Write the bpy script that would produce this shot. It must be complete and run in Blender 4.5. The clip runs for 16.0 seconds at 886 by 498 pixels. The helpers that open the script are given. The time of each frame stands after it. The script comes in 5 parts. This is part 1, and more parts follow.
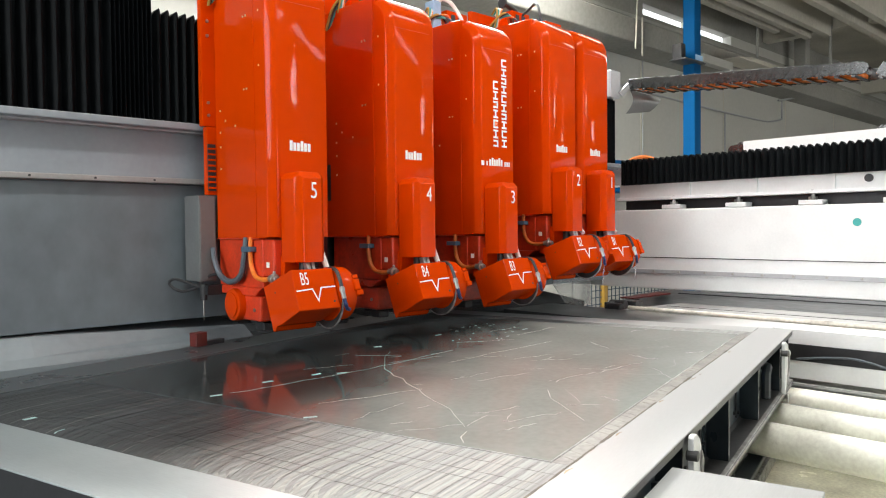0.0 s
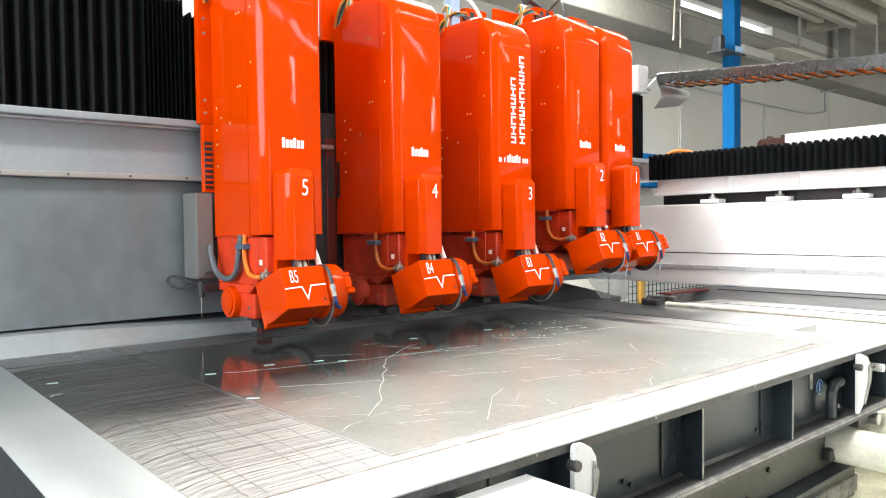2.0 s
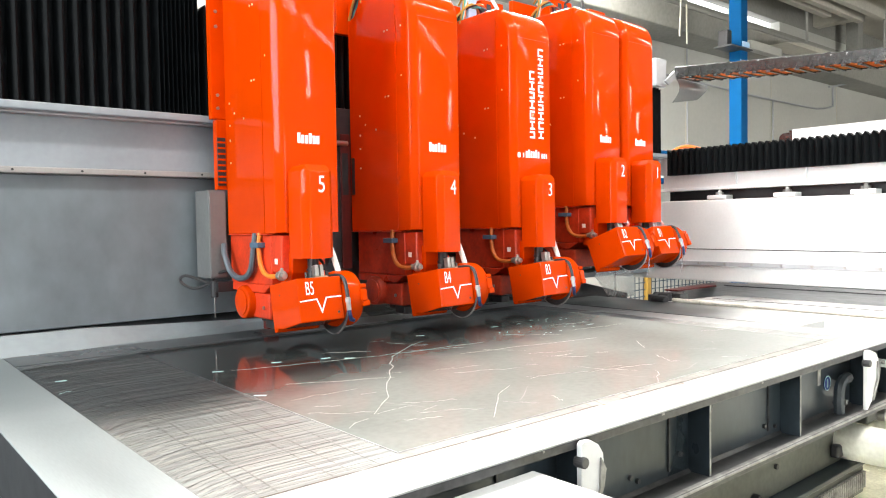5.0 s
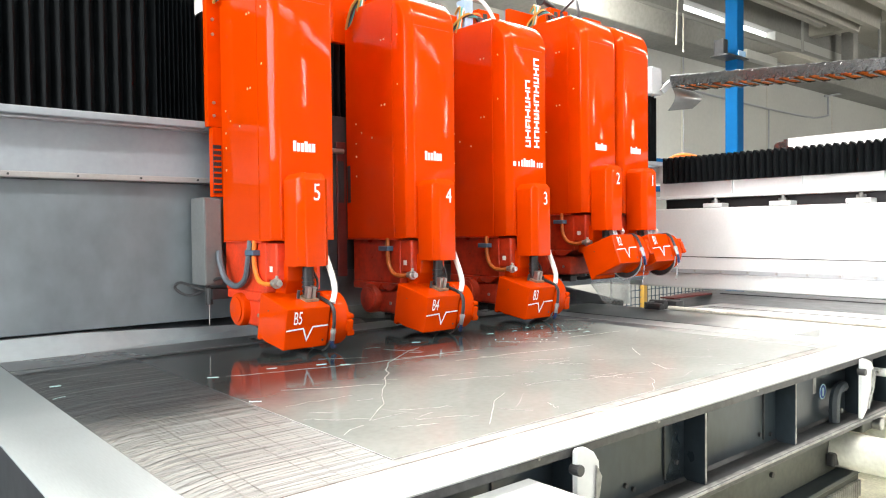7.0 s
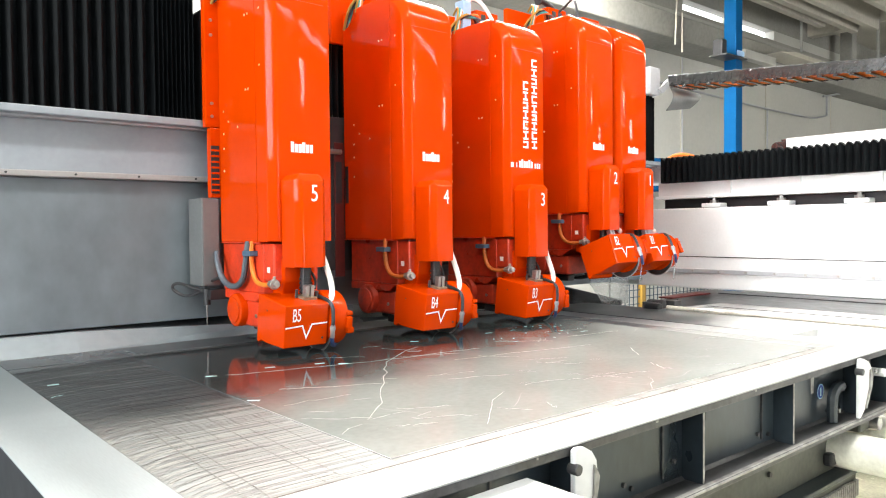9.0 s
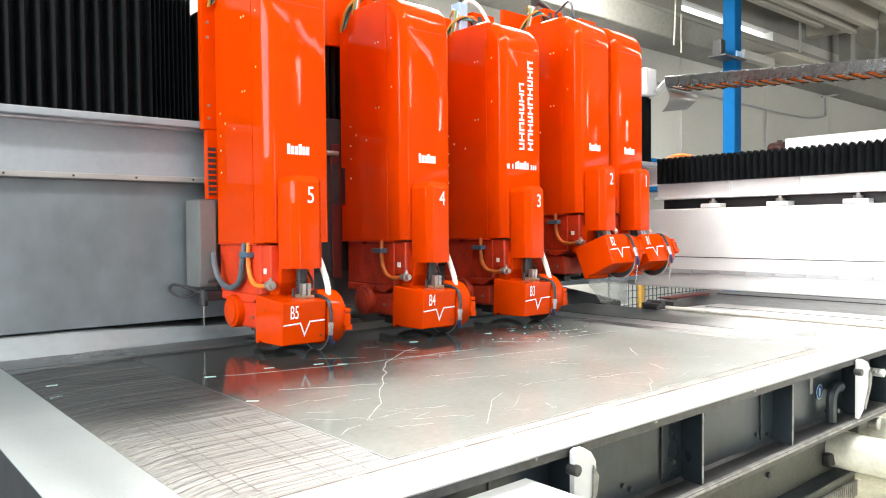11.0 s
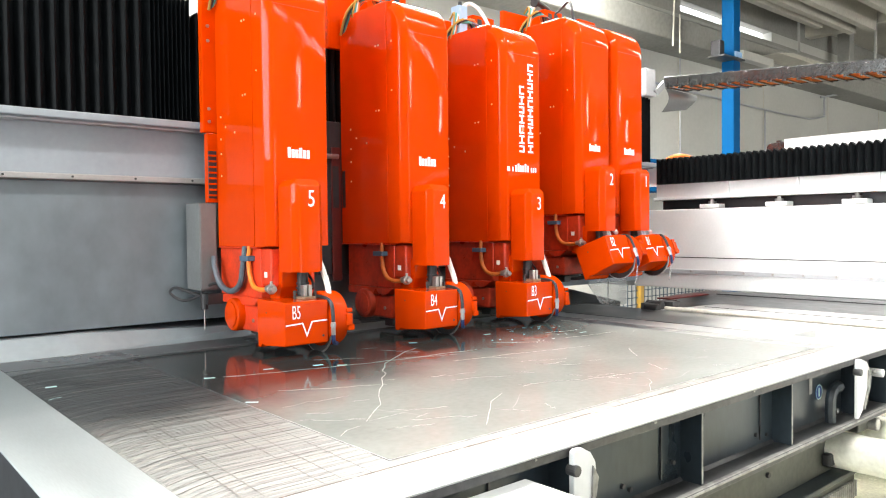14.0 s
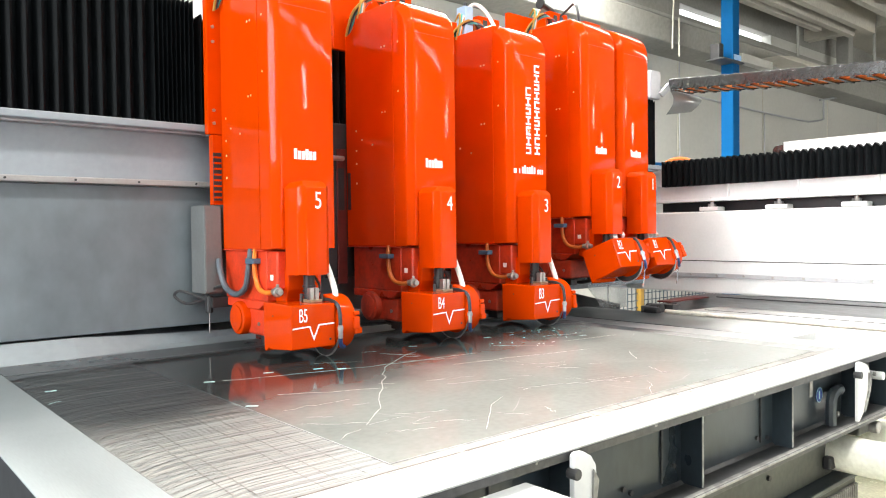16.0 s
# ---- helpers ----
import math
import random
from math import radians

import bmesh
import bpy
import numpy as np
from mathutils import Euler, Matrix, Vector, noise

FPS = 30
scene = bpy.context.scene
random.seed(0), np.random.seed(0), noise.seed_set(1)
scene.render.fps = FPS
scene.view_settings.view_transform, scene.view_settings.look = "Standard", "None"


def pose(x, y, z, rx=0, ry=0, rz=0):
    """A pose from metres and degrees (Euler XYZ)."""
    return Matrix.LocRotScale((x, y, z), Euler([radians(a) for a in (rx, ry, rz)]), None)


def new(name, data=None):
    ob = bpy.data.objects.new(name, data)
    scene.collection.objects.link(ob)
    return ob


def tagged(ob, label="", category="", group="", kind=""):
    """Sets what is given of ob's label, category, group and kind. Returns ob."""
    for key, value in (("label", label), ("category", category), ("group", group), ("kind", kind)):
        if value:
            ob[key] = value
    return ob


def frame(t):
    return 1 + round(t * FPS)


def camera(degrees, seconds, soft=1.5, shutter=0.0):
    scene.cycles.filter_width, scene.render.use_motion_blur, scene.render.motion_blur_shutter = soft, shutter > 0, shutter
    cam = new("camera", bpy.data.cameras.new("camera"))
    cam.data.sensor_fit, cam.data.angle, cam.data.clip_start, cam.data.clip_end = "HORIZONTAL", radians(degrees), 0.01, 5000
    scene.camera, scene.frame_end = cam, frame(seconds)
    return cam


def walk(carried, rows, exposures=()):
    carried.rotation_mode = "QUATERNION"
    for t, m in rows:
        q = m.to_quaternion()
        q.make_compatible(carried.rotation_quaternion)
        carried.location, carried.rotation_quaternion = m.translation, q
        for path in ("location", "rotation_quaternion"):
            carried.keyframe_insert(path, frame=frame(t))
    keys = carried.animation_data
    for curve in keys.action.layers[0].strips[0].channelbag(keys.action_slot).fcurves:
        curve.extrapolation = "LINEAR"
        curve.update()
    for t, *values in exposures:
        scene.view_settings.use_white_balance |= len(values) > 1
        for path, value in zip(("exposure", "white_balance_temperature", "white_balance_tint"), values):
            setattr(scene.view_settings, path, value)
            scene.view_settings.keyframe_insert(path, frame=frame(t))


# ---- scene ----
cam = camera(62.2, 16.0, soft=1.1)
walk(cam, [
    (0.0, pose(0, 0, 1.55, 88.46, 0.59, -43.32)),
    (0.1, pose(0, 0, 1.55, 88.38, 0.58, -42.80)),
    (0.2, pose(0, 0, 1.55, 88.28, 0.57, -41.98)),
    (0.3, pose(0, 0, 1.55, 88.21, 0.56, -41.47)),
    (0.4, pose(0, 0, 1.55, 88.15, 0.55, -40.94)),
    (0.5, pose(0, 0, 1.55, 88.11, 0.54, -40.52)),
    (1.0, pose(0, 0, 1.55, 87.57, 0.48, -40.13)),
    (1.5, pose(0, 0, 1.55, 87.80, 0.52, -40.20)),
    (2.0, pose(0, 0, 1.55, 88.14, 0.73, -40.61)),
    (2.5, pose(0, 0, 1.55, 88.18, 0.81, -40.78)),
    (3.0, pose(0, 0, 1.55, 87.84, 1.14, -40.30)),
    (3.5, pose(0, 0, 1.55, 87.79, 1.14, -40.13)),
    (4.0, pose(0, 0, 1.55, 87.73, 1.05, -40.41)),
    (4.2, pose(0, 0, 1.55, 87.80, 1.04, -40.27)),
    (6.3, pose(0, 0, 1.55, 88.13, 0.84, -40.23)),
    (6.5, pose(0, 0, 1.55, 88.27, 0.88, -40.44)),
    (7.0, pose(0, 0, 1.55, 88.43, 0.64, -40.41)),
    (7.5, pose(0, 0, 1.55, 88.27, 0.42, -40.55)),
    (8.0, pose(0, 0, 1.55, 88.55, 0.62, -40.64)),
    (8.5, pose(0, 0, 1.55, 88.40, 0.41, -40.51)),
    (9.0, pose(0, 0, 1.55, 88.37, 0.52, -40.52)),
    (9.2, pose(0, 0, 1.55, 88.55, 0.65, -40.42)),
    (11.5, pose(0, 0, 1.55, 88.41, 0.46, -40.74)),
    (12.0, pose(0, 0, 1.55, 88.63, 0.52, -40.97)),
    (12.5, pose(0, 0, 1.55, 88.32, 0.35, -40.50)),
    (13.0, pose(0, 0, 1.55, 88.37, 0.55, -40.73)),
    (13.5, pose(0, 0, 1.55, 88.35, 0.47, -40.82)),
    (14.0, pose(0, 0, 1.55, 88.47, 0.61, -40.65)),
    (14.5, pose(0, 0, 1.55, 88.79, 0.64, -40.56)),
    (15.0, pose(0, 0, 1.55, 88.97, 0.59, -41.16)),
    (15.5, pose(0, 0, 1.55, 88.84, 0.59, -41.03)),
    (16.0, pose(0, 0, 1.55, 88.73, 0.70, -40.66)),
], exposures=[(0.0, -0.85), (0.2, -0.7), (0.5, -0.57), (1.0, -0.44), (1.5, -0.34), (2.2, -0.12), (3.0, -0.07), (4.2, -0.06), (6.3, -0.03), (16.0, -0.03)])

# ---- world and light ----
world = bpy.data.worlds.new("world")
scene.world = world
world.use_nodes = True
wn = world.node_tree
sky = wn.nodes.new("ShaderNodeTexSky")
sky.sky_type = "NISHITA"
sky.sun_disc = False
sky.sun_elevation = radians(40)
sky.sun_rotation = radians(140)
wn.links.new(sky.outputs[0], wn.nodes["Background"].inputs[0])
wn.nodes["Background"].inputs[1].default_value = 0.12


def unseen_light(x, y, z, lx, ly, power, tilt=(0, 0, 0), color=(1.0, 0.98, 0.95)):
    """Sky light that falls through an unseen opening of the roof or a wall."""
    d = bpy.data.lights.new("skylight", "AREA")
    d.shape, d.size, d.size_y, d.energy, d.color = "RECTANGLE", lx, ly, power, color
    ob = new("skylight", d)
    ob.matrix_world = pose(x, y, z, *tilt)
    return ob


ROOF = 6.5
unseen_light(6.3, 6.77, ROOF + 0.05, 5.8, 1.3, 2850, (0, 0, 0), (1.0, 0.99, 0.96))
# Strip added overhead to brighten the near side of the table.
unseen_light(3.2, 0.4, ROOF + 0.05, 9.6, 0.6, 700, (0, 0, 0), (1.0, 0.99, 0.96))
# Added out of view for the pale band mirrored on the hood arches.
unseen_light(7.2, 4.7, ROOF + 0.05, 7.6, 0.8, 210)
# Added east of the view to lift the dark far wall and roof.
unseen_light(17.0, -1.5, ROOF + 0.05, 9.0, 0.6, 750)
# Unseen strip, added to be mirrored in the upper column fronts.
unseen_light(9.5, -7.4, ROOF + 0.05, 10.0, 0.5, 260)
# Fill from the front right, added in an unseen gate.
unseen_light(19.75, -8.95, 1.15, 10.5, 2.2, 540, (90, 0, 0), (1.0, 0.99, 0.97))
# Unseen west opening, added to brighten the left faces of the heads.
unseen_light(-7.95, 1.95, 3.9, 8.4, 4.1, 1680, (90, 0, -90), (0.94, 0.98, 1.0))

# Added behind the camera to lift the lower fronts of the heads.
unseen_light(1.5, -8.95, 2.2, 6.0, 3.0, 70, (90, 0, 0), (0.98, 0.99, 1.0))

# ---- materials ----


def material(name, color, rough=0.5, metal=0.0, vary=0.15, scale=6.0, bump=0.0, fine=60.0, coat=0.0, streak=None, spec=0.5, rvary=0.1):
    """A painted, metal, stone or rubber surface: colour broken up at two scales, uneven gloss, fine relief."""
    m = bpy.data.materials.new(name)
    m.use_nodes = True
    n, l = m.node_tree.nodes, m.node_tree.links
    b = n["Principled BSDF"]
    tc = n.new("ShaderNodeTexCoord")
    mp = n.new("ShaderNodeMapping")
    l.new(tc.outputs["Object"], mp.inputs[0])
    if streak:
        mp.inputs["Scale"].default_value = streak
    a, c = n.new("ShaderNodeTexNoise"), n.new("ShaderNodeTexNoise")
    a.inputs["Scale"].default_value, a.inputs["Detail"].default_value = scale, 5
    c.inputs["Scale"].default_value, c.inputs["Detail"].default_value = fine, 3
    l.new(mp.outputs[0], a.inputs["Vector"])
    l.new(mp.outputs[0], c.inputs["Vector"])
    add = n.new("ShaderNodeMath")
    add.operation = "MULTIPLY_ADD"
    l.new(c.outputs[0], add.inputs[0])
    add.inputs[1].default_value = 0.45
    l.new(a.outputs[0], add.inputs[2])
    ramp = n.new("ShaderNodeValToRGB")
    lo = [max(0.0, v * (1 - vary)) for v in color]
    hi = [min(1.0, v * (1 + vary)) for v in color]
    ramp.color_ramp.elements[0].position, ramp.color_ramp.elements[1].position = 0.45, 0.9
    ramp.color_ramp.elements[0].color, ramp.color_ramp.elements[1].color = (*lo, 1), (*hi, 1)
    l.new(add.outputs[0], ramp.inputs[0])
    l.new(ramp.outputs[0], b.inputs["Base Color"])
    rr = n.new("ShaderNodeMapRange")
    rr.inputs["To Min"].default_value, rr.inputs["To Max"].default_value = max(0.02, rough - rvary), min(1.0, rough + rvary)
    l.new(a.outputs[0], rr.inputs["Value"])
    l.new(rr.outputs[0], b.inputs["Roughness"])
    b.inputs["Metallic"].default_value = metal
    b.inputs["Specular IOR Level"].default_value = spec
    b.inputs["Coat Weight"].default_value = coat
    b.inputs["Coat Roughness"].default_value = 0.05
    if bump:
        bp = n.new("ShaderNodeBump")
        bp.inputs["Strength"].default_value, bp.inputs["Distance"].default_value = bump, 0.004
        l.new(add.outputs[0], bp.inputs["Height"])
        l.new(bp.outputs[0], b.inputs["Normal"])
    return m


RED = material("red_paint", (0.62, 0.047, 0.0005), 0.035, 0, 0.05, 3, 0.0, 9, spec=0.16, rvary=0.015)


def wavy(m, scale, strength, stretch):
    """Slow unevenness of pressed and painted sheet, which warps what it mirrors."""
    n, l = m.node_tree.nodes, m.node_tree.links
    tc, mp, no, bp = n.new("ShaderNodeTexCoord"), n.new("ShaderNodeMapping"), n.new("ShaderNodeTexNoise"), n.new("ShaderNodeBump")
    mp.inputs["Scale"].default_value = stretch
    no.inputs["Scale"].default_value, no.inputs["Detail"].default_value = scale, 4.0
    bp.inputs["Strength"].default_value, bp.inputs["Distance"].default_value = strength, 0.02
    l.new(tc.outputs["Object"], mp.inputs[0])
    l.new(mp.outputs[0], no.inputs["Vector"])
    l.new(no.outputs[0], bp.inputs["Height"])
    l.new(bp.outputs[0], n["Principled BSDF"].inputs["Normal"])


wavy(RED, 5.0, 0.13, (1.0, 1.0, 0.45))
RED_DIRTY = material("wet_dirty_red_paint", (0.36, 0.034, 0.012), 0.4, 0, 0.45, 9, 0.1, 50)
RED_DULL = material("red_paint_soiled", (0.62, 0.045, 0.01), 0.42, 0, 0.25, 7, 0.08, 60)
WHITE = material("white_paint", (0.78, 0.79, 0.79), 0.42, 0, 0.05, 3, 0.03, 50)
PRINT = material("white_print", (0.85, 0.85, 0.83), 0.5, 0, 0.03, 8)
GREY_PANEL = material("grey_sheet", (0.145, 0.172, 0.190), 0.42, 0.05, 0.26, 1.5, 0.02, 9, streak=(1, 1, 0.7), rvary=0.1)
GREY_LIGHT = material("light_grey_paint", (0.42, 0.43, 0.45), 0.45, 0, 0.08, 2, 0.03, 40)
STEEL = material("stainless_plate", (0.42, 0.43, 0.43), 0.36, 0.2, 0.08, 2.0, 0.04, 80, streak=(0.3, 3, 1), rvary=0.12)
STEEL_LEFT = material("left_rim_plate", (0.54, 0.585, 0.59), 0.36, 0.45, 0.1, 2.0, 0.04, 80, streak=(3, 0.3, 1), rvary=0.12)
ROLLER = material("wet_steel_roller", (0.88, 0.85, 0.74), 0.3, 0.0, 0.2, 5, 0.05, 50)
CHROME = material("chrome_fitting", (0.42, 0.41, 0.39), 0.32, 0.85, 0.15, 30)
BLACK = material("black_rubberised_cloth", (0.0024, 0.0032, 0.0038), 0.5, 0, 0.5, 5, 0.1, 70, spec=0.07)
DARK = material("dark_slate_paint", (0.024, 0.034, 0.042), 0.32, 0, 0.4, 2.6, 0.05, 30, streak=(1.2, 1, 0.6), rvary=0.15)
DARKER = material("black_plastic", (0.02, 0.02, 0.022), 0.45, 0, 0.3, 9)
OLIVE = material("oiled_base_steel", (0.07, 0.074, 0.064), 0.45, 0.1, 0.4, 4, 0.15, 40)
CONCRETE = material("precast_concrete", (0.31, 0.305, 0.275), 0.85, 0, 0.14, 0.5, 0.2, 14)
CONCRETE_DARK = material("roof_concrete", (0.50, 0.475, 0.40), 0.85, 0, 0.16, 0.7, 0.2, 14)
CONCRETE_DIMMED = material("stained_and_dimmed_concrete", (0.25, 0.245, 0.22), 0.85, 0, 0.22, 0.6, 0.2, 14)
WALLPAINT = material("grey_wall_paint", (0.45, 0.447, 0.41), 0.7, 0, 0.08, 0.6, 0.1, 12)
FLOOR_M = material("wet_concrete_floor", (0.12, 0.12, 0.115), 0.35, 0, 0.35, 1.2, 0.1, 18, rvary=0.2)
BLUE = material("blue_post_paint", (0.0003, 0.080, 0.23), 0.6, 0, 0.08, 3, spec=0.1)
BLUE_TAG = material("blue_plastic", (0.01, 0.045, 0.25), 0.35, 0, 0.1, 20)
MAROON = material("maroon_paint", (0.09, 0.007, 0.004), 0.45, 0, 0.3, 20)
NAVY = material("navy_braid", (0.012, 0.03, 0.10), 0.5, 0, 0.5, 120)
CLIP = material("grey_blue_clip", (0.06, 0.11, 0.17), 0.5, 0, 0.2, 20)
ORANGE = material("orange_hose", (0.80, 0.20, 0.02), 0.4, 0, 0.12, 15)
ORANGE_SHADED = material("shaded_orange_hose", (0.46, 0.12, 0.02), 0.45, 0, 0.2, 15)
GREYHOSE = material("grey_hose", (0.085, 0.105, 0.125), 0.45, 0, 0.15, 20)
WHITEHOSE = material("white_hose", (0.72, 0.70, 0.66), 0.45, 0, 0.12, 20)
YELLOW = material("yellow_paint", (0.34, 0.20, 0.03), 0.5, 0, 0.15, 6)
TEAL = material("teal_wire", (0.05, 0.35, 0.33), 0.4, 0, 0.1, 20)
BRASS = material("brass_screw", (0.85, 0.68, 0.36), 0.3, 0.5, 0.1, 40)
CHAIN = material("grey_chain_plastic", (0.022, 0.023, 0.023), 0.2, 0, 0.3, 9, 0.05, 60, spec=0.9, rvary=0.05)
STICKER = material("white_sticker", (0.42, 0.61, 0.61), 0.5, 0, 0.1, 30)
RUST = material("stained_gutter", (0.30, 0.21, 0.12), 0.5, 0.2, 0.4, 6, 0.1, 40)
CUT = material("saw_cut_dust", (0.22, 0.217, 0.205), 0.5, 0, 0.5, 20)
CUT_DEEP = material("deep_saw_cut", (0.13, 0.128, 0.12), 0.5, 0, 0.4, 20)
RAILGREY = material("blue_grey_rail_paint", (0.26, 0.29, 0.32), 0.35, 0, 0.1, 1.5, 0.03, 30)
CUTEDGE = material("sawn_stone_edge", (0.36, 0.36, 0.35), 0.6, 0, 0.4, 12)
WETSHEET = material("wet_gutter_sheet", (0.40, 0.40, 0.39), 0.55, 0.1, 0.25, 2, 0.05, 30, streak=(3, 0.3, 1))
PIPE = material("pale_wet_pipe", (0.58, 0.55, 0.48), 0.3, 0.1, 0.3, 9)
UPSTAND = material("wet_steel_upstand", (0.26, 0.265, 0.27), 0.35, 0.2, 0.3, 3, streak=(1, 0.2, 3))
BRASSY = material("dull_brass", (0.33, 0.26, 0.17), 0.4, 0.5, 0.3, 30)
BOXGREY = material("mid_grey_paint", (0.33, 0.34, 0.35), 0.4, 0, 0.08, 3)
LEDGE = material("pale_blue_grey_ledge", (0.24, 0.275, 0.295), 0.4, 0.1, 0.12, 1.4, 0.05, 20)
REARRIM = material("blue_grey_rim", (0.06, 0.068, 0.073), 0.3, 0, 0.2, 3, 0.05, 30)
SLURRY = material("dried_pale_slurry", (0.32, 0.315, 0.295), 0.6, 0, 0.3, 14, 0.1, 60, streak=(0.4, 6, 1))
SLURRY_GREY = material("dried_grey_slurry", (0.28, 0.27, 0.245), 0.6, 0, 0.3, 14)
BED_DARK = material("bare_worn_bed", (0.205, 0.206, 0.198), 0.5, 0, 0.4, 12, streak=(0.4, 8, 1))
CUT_LINE = material("dark_cross_cut", (0.20, 0.195, 0.18), 0.5, 0, 0.5, 20)
GAP = material("dark_rim_gap", (0.09, 0.075, 0.055), 0.6, 0, 0.6, 25)
FASCIA = material("scuffed_dark_steel", (0.055, 0.055, 0.056), 0.4, 0.2, 0.6, 9, 0.1, 45)
SCUFF = material("bare_scuffed_steel", (0.26, 0.255, 0.245), 0.45, 0.3, 0.5, 18, 0.1, 60)
HANDLE = material("dark_grey_pipe_paint", (0.032, 0.040, 0.046), 0.35, 0, 0.3, 12)
BED_STRIP = material("dirty_bed_strip", (0.24, 0.236, 0.215), 0.45, 0, 0.4, 9, 0.1, 60)
PALEBLUE = material("pale_blue_plastic", (0.30, 0.44, 0.62), 0.35, 0, 0.1, 12)
RIDGE = material("ridge_grey_paint", (0.30, 0.29, 0.28), 0.4, 0, 0.12, 3)
GUTTER_DARK = material("dark_gutter_steel", (0.06, 0.066, 0.07), 0.25, 0.1, 0.3, 3, 0.05, 30)
CABINET = material("grey_box_paint", (0.17, 0.175, 0.175), 0.22, 0.1, 0.1, 4)
RED_SOILED = material("grimy_red_paint", (0.40, 0.032, 0.008), 0.3, 0, 0.4, 8, 0.08, 40)
FENCE_WIRE = material("dark_coated_wire", (0.05, 0.075, 0.10), 0.4, 0.4, 0.2, 30)
VEIN = material("calcite_vein", (0.44, 0.44, 0.405), 0.3, 0, 0.3, 30)


def slab_material():
    """Dark polished limestone, wet, with cloudy grain and fine pale veins."""
    m = material("wet_dark_limestone", (0.250, 0.262, 0.246), 0.34, 0, 0.14, 1.6, 0.0, 40, coat=0.8, spec=0.0, rvary=0.05)
    n, l = m.node_tree.nodes, m.node_tree.links
    b = n["Principled BSDF"]
    base = b.inputs["Base Color"].links[0].from_socket
    tc = n.new("ShaderNodeTexCoord")
    warp = n.new("ShaderNodeTexNoise")
    warp.inputs["Scale"].default_value = 1.6
    mix = n.new("ShaderNodeVectorMath")
    mix.operation = "MULTIPLY_ADD"
    mix.inputs[1].default_value = (0.6, 0.6, 0.6)
    l.new(tc.outputs["Object"], warp.inputs["Vector"])
    l.new(warp.outputs["Color"], mix.inputs[0])
    l.new(tc.outputs["Object"], mix.inputs[2])
    vo = n.new("ShaderNodeTexVoronoi")
    vo.feature = "DISTANCE_TO_EDGE"
    vo.inputs["Scale"].default_value = 1.7
    l.new(mix.outputs[0], vo.inputs["Vector"])
    mask = n.new("ShaderNodeTexNoise")
    mask.inputs["Scale"].default_value = 3.1
    l.new(tc.outputs["Object"], mask.inputs["Vector"])
    r1 = n.new("ShaderNodeMapRange")
    r1.inputs["From Min"].default_value, r1.inputs["From Max"].default_value = 0.0, 0.006
    r1.inputs["To Min"].default_value, r1.inputs["To Max"].default_value = 1.0, 0.0
    l.new(vo.outputs["Distance"], r1.inputs["Value"])
    r2 = n.new("ShaderNodeMapRange")
    r2.inputs["From Min"].default_value, r2.inputs["From Max"].default_value = 0.52, 0.66
    l.new(mask.outputs[0], r2.inputs["Value"])
    mu = n.new("ShaderNodeMath")
    mu.operation = "MULTIPLY"
    l.new(r1.outputs[0], mu.inputs[0])
    l.new(r2.outputs[0], mu.inputs[1])
    mc = n.new("ShaderNodeMix")
    mc.data_type = "RGBA"
    l.new(mu.outputs[0], mc.inputs["Factor"])
    l.new(base, mc.inputs["A"])
    mc.inputs["B"].default_value = (0.4, 0.4, 0.38, 1)
    l.new(mc.outputs["Result"], b.inputs["Base Color"])
    b.inputs["Coat Roughness"].default_value = 0.085
    return m


SLAB = slab_material()
BED = material("saw_marked_bed", (0.265, 0.275, 0.265), 0.5, 0, 0.4, 3.0, 0.2, 11, streak=(0.4, 20.0, 1), rvary=0.08, coat=0.3, spec=0.4)


def back_shaded(m, y0, y1, slope, factor, gloss):
    """Darkens the colour towards the saws: standing water, and the light's falloff painted in; the near side has dried
    to a pale film.
    """
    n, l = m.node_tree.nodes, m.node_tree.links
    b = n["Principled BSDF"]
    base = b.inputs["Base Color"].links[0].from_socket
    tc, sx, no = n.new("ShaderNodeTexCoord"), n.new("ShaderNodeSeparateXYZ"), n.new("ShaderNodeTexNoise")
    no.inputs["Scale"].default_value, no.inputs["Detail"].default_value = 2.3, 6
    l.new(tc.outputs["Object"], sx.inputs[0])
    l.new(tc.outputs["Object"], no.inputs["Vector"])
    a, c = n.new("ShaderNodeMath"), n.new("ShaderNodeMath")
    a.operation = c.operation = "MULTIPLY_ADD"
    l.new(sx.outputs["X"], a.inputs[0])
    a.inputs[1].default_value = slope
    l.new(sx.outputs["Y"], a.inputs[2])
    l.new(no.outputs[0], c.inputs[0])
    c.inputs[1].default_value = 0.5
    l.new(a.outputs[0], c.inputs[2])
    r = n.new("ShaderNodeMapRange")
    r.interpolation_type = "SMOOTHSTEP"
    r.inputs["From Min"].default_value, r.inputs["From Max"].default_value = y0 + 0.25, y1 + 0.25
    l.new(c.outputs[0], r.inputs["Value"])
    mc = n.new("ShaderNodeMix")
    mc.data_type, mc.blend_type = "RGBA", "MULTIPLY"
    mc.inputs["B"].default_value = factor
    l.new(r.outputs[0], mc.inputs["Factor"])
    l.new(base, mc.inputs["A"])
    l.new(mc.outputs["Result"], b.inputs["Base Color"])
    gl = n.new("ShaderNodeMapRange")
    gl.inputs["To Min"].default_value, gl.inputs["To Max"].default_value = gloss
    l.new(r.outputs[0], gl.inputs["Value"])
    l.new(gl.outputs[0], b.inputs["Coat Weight"])


